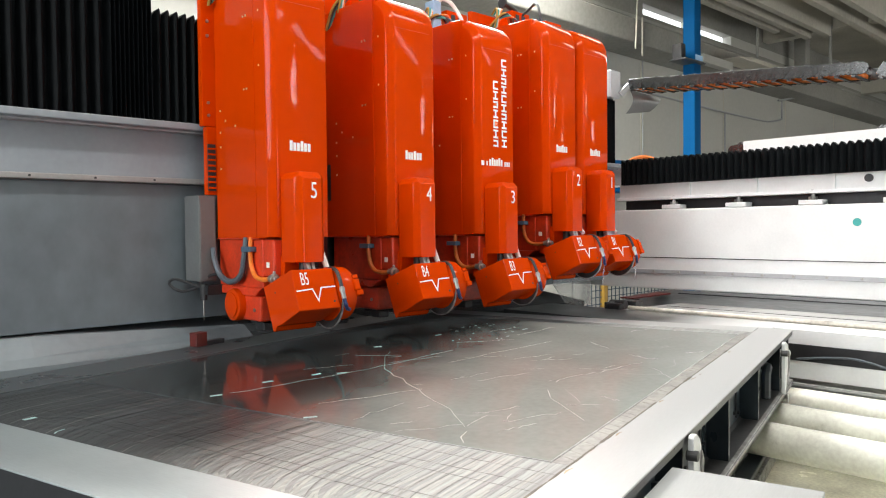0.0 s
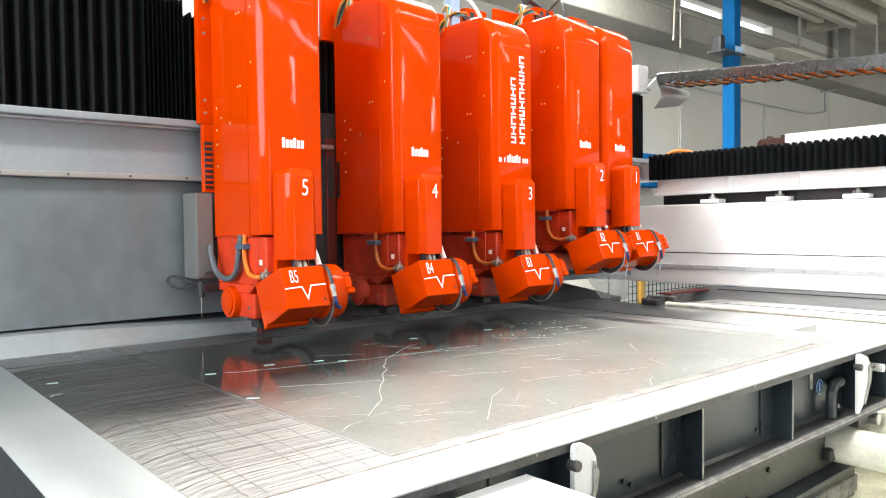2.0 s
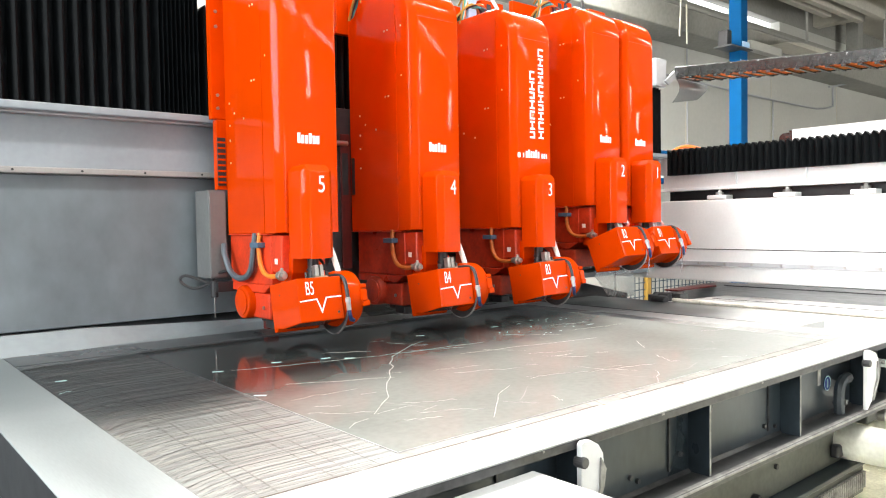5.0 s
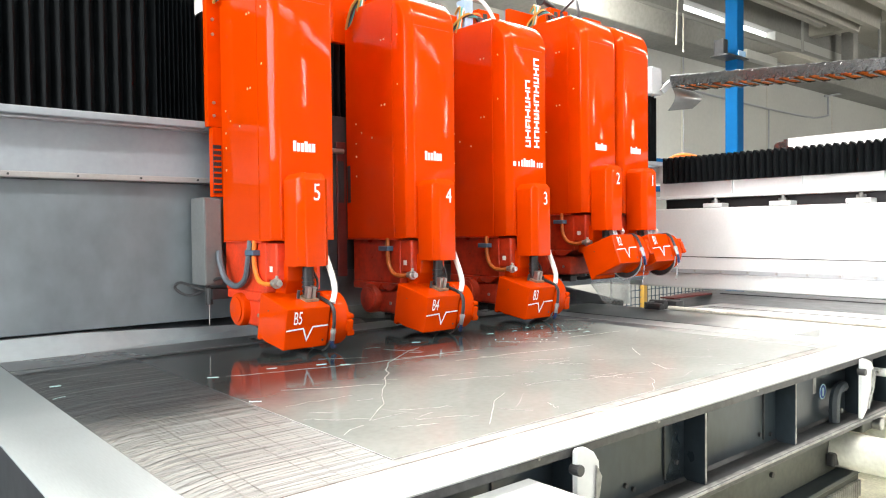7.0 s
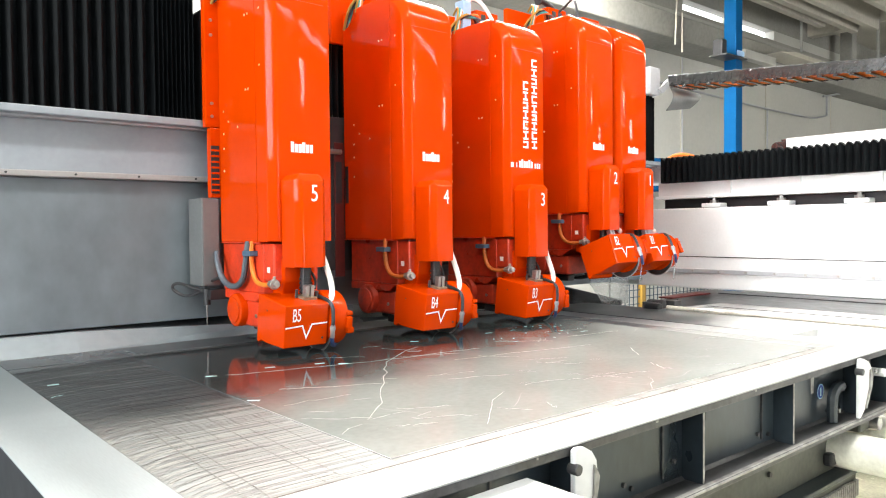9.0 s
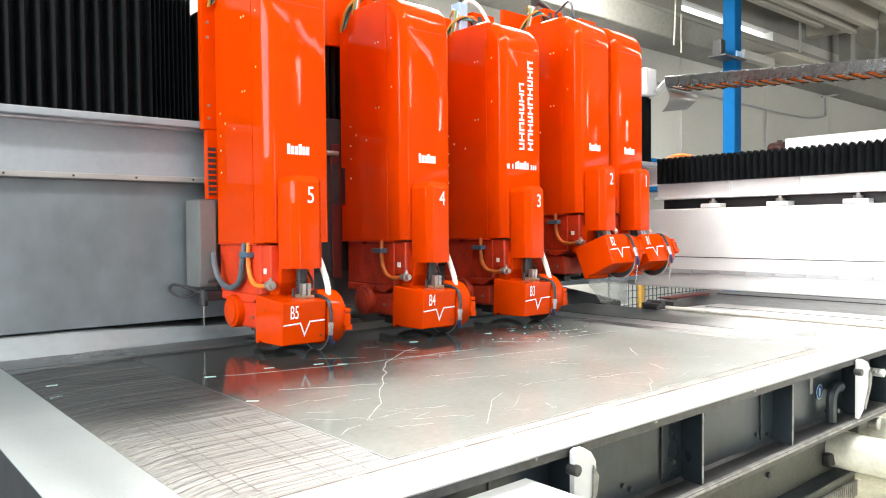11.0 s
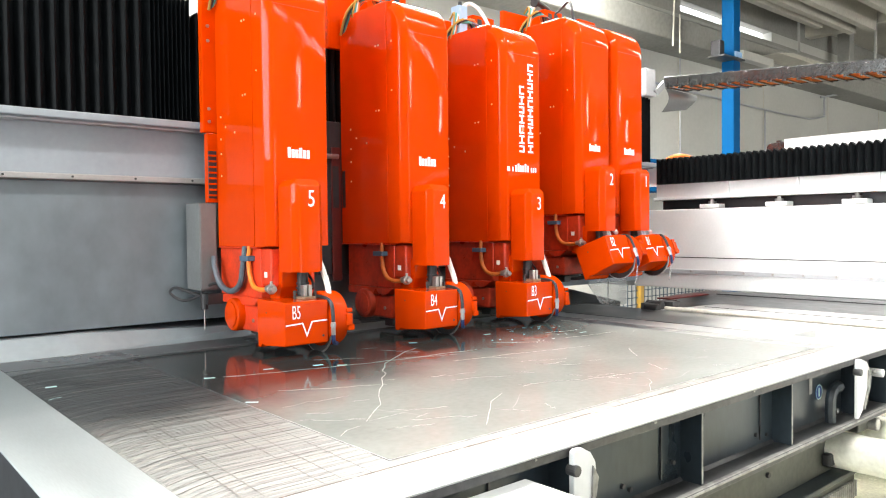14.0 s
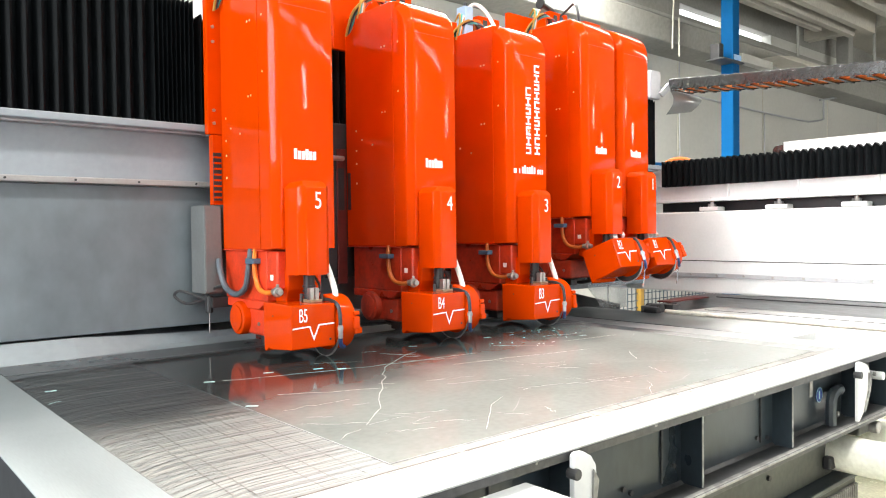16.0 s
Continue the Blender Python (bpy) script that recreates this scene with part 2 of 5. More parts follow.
# Slab: water and the fading of light to the back share one darkening.
back_shaded(SLAB, -0.40, 0.28, -0.2, (0.11, 0.118, 0.125, 1), (0.5, 0.9))
# Left rim: shade and dark reflection at its back painted into the colour.
back_shaded(STEEL_LEFT, -0.9, 0.75, 0.0, (0.42, 0.45, 0.46, 1), (0.0, 0.2))
# Bed and its cuts: standing water plus the bridge's soft shadow, as colour.
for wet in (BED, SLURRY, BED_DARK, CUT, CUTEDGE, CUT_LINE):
    back_shaded(wet, -0.62, -0.08, 0.0, (0.11, 0.125, 0.14, 1), (0.1, 0.5))
# Deck: skylight sheen in front and dark back painted as one gradient.
DECK = material("white_paint_shaded_to_the_back", (0.60, 0.61, 0.61), 0.35, 0, 0.08, 3, 0.03, 50)
back_shaded(DECK, 2.05, 2.85, 0.0, (0.09, 0.10, 0.105, 1), (0.0, 0.5))
# Right rim: STEEL again, with wetness and shade at its back painted in.
STEEL_BACKDARK = material("stainless_plate_darker_at_the_back", (0.42, 0.43, 0.43), 0.36, 0.2, 0.1, 2.0, 0.04, 80, rvary=0.12)
back_shaded(STEEL_BACKDARK, -0.7, 0.3, 0.0, (0.13, 0.14, 0.15, 1), (0.0, 0.3))


def glass_material():
    m = bpy.data.materials.new("water")
    m.use_nodes = True
    b = m.node_tree.nodes["Principled BSDF"]
    b.inputs["Base Color"].default_value = (0.9, 0.93, 0.95, 1)
    b.inputs["Roughness"].default_value = 0.25
    b.inputs["Transmission Weight"].default_value = 0.75
    b.inputs["IOR"].default_value = 1.2
    return m


WATER = glass_material()
FLAP = glass_material()
FLAP.name = "translucent_flap"
FLAP.node_tree.nodes["Principled BSDF"].inputs["Roughness"].default_value = 0.12
FLAP.node_tree.nodes["Principled BSDF"].inputs["IOR"].default_value = 1.1
FLAP.node_tree.nodes["Principled BSDF"].inputs["Transmission Weight"].default_value = 0.85
FLAP.node_tree.nodes["Principled BSDF"].inputs["Base Color"].default_value = (0.8, 0.82, 0.83, 1)


def pane_material():
    m = bpy.data.materials.new("bright_sky_pane")
    m.use_nodes = True
    b = m.node_tree.nodes["Principled BSDF"]
    b.inputs["Base Color"].default_value = (0.8, 0.85, 0.9, 1)
    b.inputs["Emission Color"].default_value = (0.95, 0.98, 1.0, 1)
    b.inputs["Emission Strength"].default_value = 4.0
    return m


PANE = pane_material()
# Strong glow for unseen panes that the glossy heads mirror.
GLOWPANE = pane_material()
GLOWPANE.name = "mirrored_glow_pane"
GLOWPANE.node_tree.nodes["Principled BSDF"].inputs["Emission Strength"].default_value = 34.0
GLOWPANE.node_tree.nodes["Principled BSDF"].inputs["Emission Color"].default_value = (1.0, 0.94, 0.82, 1)

# ---- mesh helpers ----


def part(name, bm, mat, parent=None, label="", smooth=False):
    me = bpy.data.meshes.new(name)
    bmesh.ops.recalc_face_normals(bm, faces=bm.faces)
    if smooth:
        for f in bm.faces:
            f.smooth = True
        for e in bm.edges:
            if len(e.link_faces) == 2 and e.calc_face_angle(0) > 0.6:
                e.smooth = False
    bm.to_mesh(me)
    bm.free()
    me.materials.append(mat)
    ob = new(name, me)
    ob.parent = parent
    if label:
        tagged(ob, label=label)
    return ob


def box(x0, x1, y0, y1, z0, z1, bevel=0.0, seg=2, bm=None):
    own = bm is None
    b = bmesh.new()
    bmesh.ops.create_cube(b, size=1)
    for v in b.verts:
        v.co = Vector((x0 + (v.co.x + 0.5) * (x1 - x0), y0 + (v.co.y + 0.5) * (y1 - y0), z0 + (v.co.z + 0.5) * (z1 - z0)))
    if bevel:
        bmesh.ops.bevel(b, geom=list(b.edges), offset=bevel, segments=seg, profile=0.5, affect="EDGES")
    return b if own else merge(bm, b)


def merge(bm, other):
    """Adds the faces of another bmesh."""
    vs = [bm.verts.new(v.co) for v in other.verts]
    other.verts.index_update()
    for f in other.faces:
        try:
            bm.faces.new([vs[v.index] for v in f.verts])
        except ValueError:
            pass
    other.free()
    return bm


def prism(pts, axis, a, b_, bevel=0.0, seg=2):
    """A polygon drawn in the plane across the axis ('x': y, z; 'y': x, z; 'z': x, y), drawn out from a to b_."""
    b = bmesh.new()

    def at(p, d):
        return {"x": (d, p[0], p[1]), "y": (p[0], d, p[1]), "z": (p[0], p[1], d)}[axis]
    lo = [b.verts.new(at(p, a)) for p in pts]
    hi = [b.verts.new(at(p, b_)) for p in pts]
    b.faces.new(lo)
    b.faces.new(hi[::-1])
    k = len(pts)
    for i in range(k):
        b.faces.new((lo[i], lo[(i + 1) % k], hi[(i + 1) % k], hi[i]))
    bmesh.ops.recalc_face_normals(b, faces=b.faces)
    if bevel:
        bmesh.ops.bevel(b, geom=[e for e in b.edges if e.calc_face_angle(0) > 0.5], offset=bevel, segments=seg, profile=0.5, affect="EDGES")
    return b


def cyl(axis, c, r, a, b_, seg=24, bevel=0.0):
    pts = []
    for i in range(seg):
        t = 2 * math.pi * i / seg
        pts.append((c[0] + r * math.cos(t), c[1] + r * math.sin(t)))
    b = prism(pts, axis, a, b_)
    if bevel:
        rim = [e for e in b.edges if e.calc_face_angle(0) > 1.0]
        bmesh.ops.bevel(b, geom=rim, offset=bevel, segments=2, profile=0.5, affect="EDGES")
    return b


def tube(points, r, seg=8, steps=6):
    """A round hose through the points, rounded by a spline."""
    p = [Vector(q) for q in points]
    path = []
    for i in range(len(p) - 1):
        p0, p1, p2, p3 = p[max(i - 1, 0)], p[i], p[i + 1], p[min(i + 2, len(p) - 1)]
        for s in range(steps):
            t = s / steps
            path.append(0.5 * ((2 * p1) + (p2 - p0) * t + (2 * p0 - 5 * p1 + 4 * p2 - p3) * t * t + (3 * p1 - p0 - 3 * p2 + p3) * t ** 3))
    path.append(p[-1])
    b = bmesh.new()
    rings = []
    side = None
    for i, q in enumerate(path):
        d = (path[min(i + 1, len(path) - 1)] - path[max(i - 1, 0)]).normalized()
        if side is None:
            side = d.orthogonal().normalized()
        side = (side - d * side.dot(d)).normalized()
        up = d.cross(side)
        rings.append([b.verts.new(q + r * (math.cos(2 * math.pi * k / seg) * side + math.sin(2 * math.pi * k / seg) * up)) for k in range(seg)])
    for u, v in zip(rings, rings[1:]):
        for k in range(seg):
            b.faces.new((u[k], u[(k + 1) % seg], v[(k + 1) % seg], v[k]))
    b.faces.new(rings[0][::-1])
    b.faces.new(rings[-1])
    return b


def letters(text, size, squeeze=0.7, depth=0.0006):
    """Lettering as a mesh in the x, y plane, centred."""
    cu = bpy.data.curves.new("letters", "FONT")
    cu.body, cu.size, cu.extrude = text, size, depth
    cu.align_x, cu.align_y = "CENTER", "CENTER"
    tmp = new("letters", cu)
    me = bpy.data.meshes.new_from_object(tmp.evaluated_get(bpy.context.evaluated_depsgraph_get()))
    bpy.data.objects.remove(tmp)
    b = bmesh.new()
    b.from_mesh(me)
    bpy.data.meshes.remove(me)
    for v in b.verts:
        v.co.x *= squeeze
    return b


def moved(b, m):
    bmesh.ops.transform(b, matrix=m, verts=b.verts)
    return b


def ribbon(pts, w, z, h=0.0008, taper=True):
    """A thin strip along points of the x, y plane."""
    b = bmesh.new()
    p = [Vector((q[0], q[1], 0)) for q in pts]
    rows = []
    for i, q in enumerate(p):
        d = (p[min(i + 1, len(p) - 1)] - p[max(i - 1, 0)]).normalized()
        nrm = Vector((-d.y, d.x, 0))
        ww = w * (0.35 if taper and i in (0, len(p) - 1) else 1) * (0.8 + 0.4 * random.random() if taper else 1)
        rows.append([b.verts.new(q + nrm * s * ww / 2 + Vector((0, 0, zz))) for s, zz in ((-1, z), (-1, z + h), (1, z + h), (1, z))])
    for u, v in zip(rows, rows[1:]):
        for k in range(3):
            b.faces.new((u[k], u[k + 1], v[k + 1], v[k]))
    return b


def bellows(axis, a, b_, pitch, front, depth, z0, z1, sign=1, packed=0.0):
    """A folded way cover: rounded folds along the axis, pressed together over the last stretch, their points showing at the top."""
    b = bmesh.new()
    step = 1 if b_ > a else -1
    s, phase, stops = a, 0, []
    while (b_ - s) * step > 0:
        stops.append((s, phase % 6))
        s += step * (pitch if (b_ - s) * step > packed else pitch * 0.35) / 6
        phase += 1
    stops.append((b_, 3))
    cols = []
    for s, k in stops:
        u = (0.0, 0.16, 0.62, 1.0, 0.62, 0.16)[k]
        d = front + sign * depth * u
        top = z1 - 0.03 * abs(3 - abs(3 - k)) / 3
        bk = front + sign * (depth + 0.05)
        mk = (lambda v, z, s=s: (s, v, z)) if axis == "x" else (lambda v, z, s=s: (v, s, z))
        cols.append([b.verts.new(mk(d, z0)), b.verts.new(mk(d, top)), b.verts.new(mk(bk, top)), b.verts.new(mk(bk, z0))])
    for u, v in zip(cols, cols[1:]):
        for j in range(4):
            b.faces.new((u[j], u[(j + 1) % 4], v[(j + 1) % 4], v[j]))
    b.faces.new(cols[0])
    b.faces.new(cols[-1][::-1])
    return b


def thing(name, label, category, group="", at=(0, 0, 0)):
    ob = new(name)
    ob.empty_display_size = 0.2
    ob.location = at
    return tagged(ob, label=label, category=category, group=group)


def setting(name, bm, mat, label, parent=None):
    ob = part(name, bm, mat, parent)
    return tagged(ob, label=label, category=name.split("_")[0], kind="structure")


# ---- hall ----
setting("floor", box(-8, 30, -9, 8, -0.2, 0), FLOOR_M, "dark wet concrete workshop floor")
north = setting("wall_north", box(-8, 30, 8, 8.3, 0, 5.42), WALLPAINT, "grey painted precast concrete hall wall")
# Upper bands coloured darker to offset the strong skylight just above them.
part("wall_band", box(-8, 30, 8, 8.3, 5.42, 5.53), CONCRETE_DIMMED, north)
part("wall_band", box(-8, 30, 8, 8.3, 6.03, ROOF), CONCRETE_DIMMED, north)
part("wall_band", box(-8, 30, 8, 8.3, 5.59, 5.81), CONCRETE_DIMMED, north)
part("wall_band", box(16.95, 30, 8, 8.3, 5.81, 6.03), WALLPAINT, north)
part("wall_band", box(-8, 13.1, 8, 8.3, 5.81, 6.03), CONCRETE_DIMMED, north)
part("wall_band", box(-8, 13.1, 8, 8.3, 5.53, 5.59), CONCRETE_DIMMED, north)
part("wall_band", box(16.9, 30, 8, 8.3, 5.53, 5.59), WALLPAINT, north)
setting("wall_south", merge(merge(merge(box(-8, -1.5, -9.3, -9, 0, ROOF), box(4.5, 14.5, -9.3, -9, 0, 5.0)), merge(box(-1.5, 4.5, -9.3, -9, 0, 0.7), box(-1.5, 4.5, -9.3, -9, 3.7, ROOF))), merge(box(25, 30, -9.3, -9, 0, ROOF), box(14.5, 25, -9.3, -9, 2.3, 5.0))), CONCRETE, "concrete hall wall with openings added for light")
west = box(-8.3, -8, -9.3, -2.3, 0, ROOF)
box(-8.3, -8, 6.2, 8.3, 0, ROOF, bm=west)
box(-8.3, -8, -2.3, 6.2, 0, 1.8, bm=west)
box(-8.3, -8, -2.3, 6.2, 6.0, ROOF, bm=west)
setting("wall_west", west, CONCRETE, "concrete hall wall with a high opening added for light")
setting("wall_east", box(30, 30.3, -9.3, 8.3, 0, ROOF + 0.4), CONCRETE, "concrete hall wall at the far end")
roof = bmesh.new()
for y0, y1 in ((-9.3, -7.65), (-7.15, -1.8), (-1.2, 0.1), (0.7, 4.3), (5.1, 6.12), (7.42, 8.3)):
    box(-8.3, 30.3, y0, y1, ROOF, ROOF + 0.3, bm=roof)
for x0, x1, y0, y1 in ((4.5, 14.5, -7.65, -7.15), (12.5, 21.5, -1.8, -1.2), (-1.6, 8.0, 0.1, 0.7), (3.4, 11.0, 4.3, 5.1), (3.4, 9.2, 6.12, 7.42)):
    box(-8.3, x0, y0, y1, ROOF, ROOF + 0.3, bm=roof)
    box(x1, 30.3, y0, y1, ROOF, ROOF + 0.3, bm=roof)
for y in (-0.4, 1.2, 2.6, 4.0):
    prof = [(y - 0.16, ROOF), (y - 0.09, ROOF - 0.42), (y + 0.09, ROOF - 0.42), (y + 0.16, ROOF)]
    merge(roof, prism(prof, "x", -8, 30))
for y, x1 in ((5.2, 30), (5.7, 30), (6.45, 18.6), (6.85, 18.5), (7.13, 17.4)):
    merge(roof, prism([(y - 0.12, ROOF), (y - 0.08, ROOF - 0.5), (y + 0.06, ROOF - 0.5), (y + 0.1, ROOF)], "x", 9.4, x1))
for x in (7.0, 26.0):
    box(x, x + 0.35, -9, 8, ROOF - 0.75, ROOF - 0.3, bm=roof)
box(18.7, 19.0, 5.4, 8, ROOF - 0.32, ROOF, bm=roof)
setting("ceiling", roof, CONCRETE_DARK, "concrete roof with beams and unseen strips opened for light")

# clerestory strip above the north wall
win = setting("window_1", merge(box(13.1, 16.95, 8.22, 8.26, 5.81, 6.03), box(13.1, 16.9, 8.22, 8.26, 5.53, 5.59)), PANE, "bright clerestory window strip under the roof")
part("window_frame", box(15.0, 15.05, 8.1, 8.22, 5.81, 6.03), CONCRETE_DARK, win)
part("window_sill", box(-8, 30, 7.85, 7.998, 5.60, 5.66), CONCRETE, win)
# Glowing pane of the added gate, never in view.
added_gate = setting("window_2", box(14.5, 25, -9.35, -9.31, 0, 2.3), PANE, "added glowing gate pane, out of view")

# Unseen glowing pane that goes with the added front light.
setting("window_3", box(-1.5, 4.5, -9.35, -9.31, 0.7, 3.7), PANE, "added glowing pane behind the camera")
# Panes added where their reflections fall on the column fronts.
LIGHTS = ((9.7, 10.3), (17.9, 18.8), (22.4, 23.4))
pane = bmesh.new()
for x0, x1 in LIGHTS:
    box(x0, x1, -9.35, -9.31, 5.0, 6.25, bm=pane)
setting("window_4", pane, GLOWPANE, "added narrow glowing panes, mirrored in the heads")
upper = bmesh.new()
edges = [4.5] + [v for pair in LIGHTS for v in pair] + [25.0]
for x0, x1 in zip(edges[::2], edges[1::2]):
    box(x0, x1, -9.3, -9, 5.0, ROOF, bm=upper)
for x0, x1 in LIGHTS:
    box(x0, x1, -9.3, -9, 6.25, ROOF, bm=upper)
setting("trim_south", upper, CONCRETE, "concrete wall between the added narrow panes")
gutter = setting("trim_north", prism([(8.0, 4.87), (7.45, 4.95), (7.4, 5.36), (7.52, 5.42), (8.0, 5.42)], "x", -8, 30, 0.02), CONCRETE_DIMMED, "long precast concrete beam along the wall")
for i in range(11):
    x = 13.0 + 3.53 * (i - 5)
    part("panel_joint", box(x, x + 0.025, 7.992, 8.01, 0, 4.86), CONCRETE_DARK, north)
part("cable_duct", box(14.1, 15.4, 7.22, 7.392, 4.88, 5.05, 0.01), WALLPAINT, north, "pale cable duct under the beam")
part("vent_hood", prism([(14.9, 5.05), (17.5, 5.05), (17.2, 5.14), (15.6, 5.14)], "y", 6.9, 7.39), CONCRETE_DARK, north, "dark flat hood under the beam")
part("conduit", tube([(9.0, 7.93, 4.34), (13.68, 7.93, 4.235), (16.23, 7.93, 4.19), (18.4, 7.93, 4.185), (18.9, 7.9, 4.20), (19.3, 7.8, 4.27), (19.36, 7.8, 4.36), (19.36, 7.8, 4.74), (19.5, 7.8, 4.80), (23.8, 7.8, 5.58)], 0.024), BOXGREY, north, "thin grey conduit")
part("conduit", tube([(16.53, 7.95, 0.5), (16.53, 7.95, 4.19)], 0.018), BOXGREY, north)
part("conduit", tube([(13.0, 7.95, 0.5), (13.0, 7.95, 4.86)], 0.014), BOXGREY, north)
part("conduit", tube([(11.88, 7.36, 5.9), (11.8, 7.36, 4.80)], 0.016), CONCRETE_DARK, north)
part("conduit", tube([(12.03, 7.36, 5.4), (12.03, 7.36, 4.70)], 0.016), CONCRETE_DARK, north)
part("conduit", tube([(16.9, 7.36, 6.3), (16.9, 7.36, 5.42)], 0.03), CONCRETE, north)
part("conduit", tube([(18.67, 6.4, 5.3), (18.67, 6.4, 6.15), (18.75, 6.4, 6.28), (19.6, 6.4, 6.48)], 0.035), CONCRETE, north)
part("pier", box(20.0, 20.3, 7.45, 7.75, 5.42, ROOF, 0.02), CONCRETE, north)


def blue_cabinet():
    t = thing("wall_cabinet", "blue steel cabinet hung on the concrete hall wall", "cabinet", at=(11.07, 8.0, 2.2))
    part("body", box(0, 1.02, -0.30, 0, 0, 0.60, 0.01), BLUE, t)
    for x in (0.012, 0.515):
        d = part("door", box(x, x + 0.49, -0.318, -0.301, 0.015, 0.585, 0.003), BLUE, t)
        part("handle", box(0.47 if x < 0.1 else 0.53, 0.48 if x < 0.1 else 0.54, -0.34, -0.318, 0.22, 0.36), CHROME, d)


blue_cabinet()


def hall_post():
    t = thing("crane_column", "bright blue painted steel column with a small bracket", "column", at=(12.44, 6.6, 0))
    part("shaft", prism([(-0.12, -0.115), (0.12, -0.115), (0.12, 0.115), (-0.12, 0.115)], "z", 0.02, 6.05, 0.02), BLUE, t)
    part("base_plate", box(-0.3, 0.3, -0.3, 0.3, 0, 0.02), BLUE, t)
    part("bracket", box(-0.60, 0.13, -0.2, 0.12, 4.46, 4.49, 0.008), FASCIA, t, "dark grey steel bracket")
    part("sign_plate", box(-0.10, 0.14, -0.135, -0.12, 4.53, 4.62), material("pale_blue_plate", (0.35, 0.55, 0.8), 0.5), t, "pale blue plate")
    part("loudspeaker", box(-0.56, -0.40, -0.1, 0.08, 4.49, 4.76, 0.02), DARKER, t, "small black loudspeaker")
    return t


hall_post()


def fence():
    t = thing("safety_fence", "wire mesh safety fence with yellow posts", "fence", at=(11.6, 7.4, 0))
    for x in (-0.78, 2.46):
        part("post", box(x - 0.05, x + 0.05, -0.05, 0.05, 0, 1.75), YELLOW, t, "yellow steel post")
    for i in range(33):
        x = -1.38 + 0.12 * i
        part("wire", box(x - 0.008, x + 0.008, -0.01, 0.0, 0.08, 1.7), FENCE_WIRE, t)
    for i in range(14):
        z = 0.1 + 0.12 * i
        part("wire", box(-1.4, 2.46, 0.0, 0.01, z - 0.007, z + 0.007), FENCE_WIRE, t)
    return t


fence()

# ---- runway beam ----


def runway():
    t = thing("runway_beam", "white painted runway beam with grooves and bolted rail", "machine beam", at=(6.0, 0, 0))
    part("beam", box(0, 0.55, -4.2, 6.5, 0.99, 1.71, 0.012), WHITE, t)
    part("pedestal", box(0.12, 0.5, -4.2, 3.0, 0.0, 0.985), GREY_LIGHT, t, "light grey pedestal wall")
    part("pedestal", box(0.12, 0.5, 5.6, 6.4, 0.0, 0.985), GREY_LIGHT, t)
    part("groove", box(-0.003, 0.01, -4.2, 6.5, 1.270, 1.277), DARKER, t)
    part("clamp_strip", box(-0.018, 0.0, -4.2, 6.5, 1.128, 1.165, 0.003), GREY_LIGHT, t, "grey clamping strip")
    for i in range(32):
        y = 3.548 - 0.2466 * i
        part("bolt", cyl("x", (y, 1.149), 0.011, -0.03, -0.018, 6), CHROME, t)
    part("rail_plate", box(0.05, 0.42, -4.2, 3.95, 1.80, 1.955, 0.006), WHITE, t, "white rail carrier")
    part("rail_lip", box(0.0, 0.05, -4.2, 3.95, 1.80, 1.825, 0.003), WHITE, t)
    # Black block put in for the shade under the rail.
    part("rail_shadow_gap", box(0.16, 0.4, -4.2, 3.95, 1.712, 1.80), DARKER, t, "black filler for the shade between beam and rail")
    for i in range(13):
        y = 3.39 - 0.595 * i
        m = part("levelling_mount", box(0.0, 0.12, y - 0.09, y + 0.09, 1.712, 1.75, 0.006), WHITE, t)
        part("stud", cyl("z", (0.06, y), 0.016, 1.75, 1.83, 8), CHROME, m)
        part("nut", cyl("z", (0.06, y), 0.035, 1.75, 1.775, 6), CHROME, m)
        part("stiffener", box(0.02, 0.05, y - 0.17, y - 0.155, 1.826, 1.95), WHITE, m)
    part("port", cyl("x", (1.80, 1.899), 0.03, 0.035, 0.05, 16), DARKER, t, "round black port")
    part("oval_badge", cyl("x", (1.865, 1.572), 0.03, -0.004, 0.0, 16), TEAL, t, "small green oval badge")
    return t


runway()

apron = thing("gutter_apron", "wet stainless steel gutter beside the runway beam", "gutter", at=(4.7, 0, 0))
part("sheet", prism([(0.35, 0.897), (1.275, 0.876), (1.275, 0.856), (0.35, 0.877)], "y", -4.0, 3.28), WETSHEET, apron)
part("upstand", prism([(3.75, 0.80), (3.75, 0.925), (3.38, 0.988), (-4.0, 0.988), (-4.0, 0.80)], "x", 1.275, 1.29), UPSTAND, apron)
# Black strip drawn for the thin shadow below the beam.
part("shadow_line", box(1.268, 1.2748, -4.0, 3.3, 0.957, 0.966), DARKER, apron)
part("seam", box(0.896, 0.907, -4, 3.2, 0.8835, 0.8875), DARKER, apron)
part("edge_pipe", cyl("y", (0.352, 0.914), 0.017, -4.0, 3.22, 14), PIPE, apron, "pale wet edge pipe")
part("edge_angle", box(0.326, 0.334, -4.0, 3.2, 0.872, 0.899, 0.003), RUST, apron, "rusty edge angle")
part("edge_angle", box(0.372, 0.380, -4.0, 3.1, 0.8975, 0.912, 0.002), RUST, apron)
stop = part("end_stop", box(0.66, 1.266, 3.37, 3.50, 0.948, 0.960, 0.003), MAROON, apron, "dirty red end stop")
part("stop_web", box(0.42, 0.74, 3.36, 3.44, 0.86, 0.945, 0.004), DARKER, stop)
part("stop_block", box(0.55, 0.66, 3.28, 3.36, 0.90, 0.944, 0.004), FASCIA, stop)
part("bumper", cyl("y", (0.29, 0.915), 0.036, 3.24, 3.36, 14, 0.008), DARKER, stop)
part("bumper", cyl("y", (0.40, 0.925), 0.040, 3.28, 3.42, 14, 0.008), DARKER, stop)
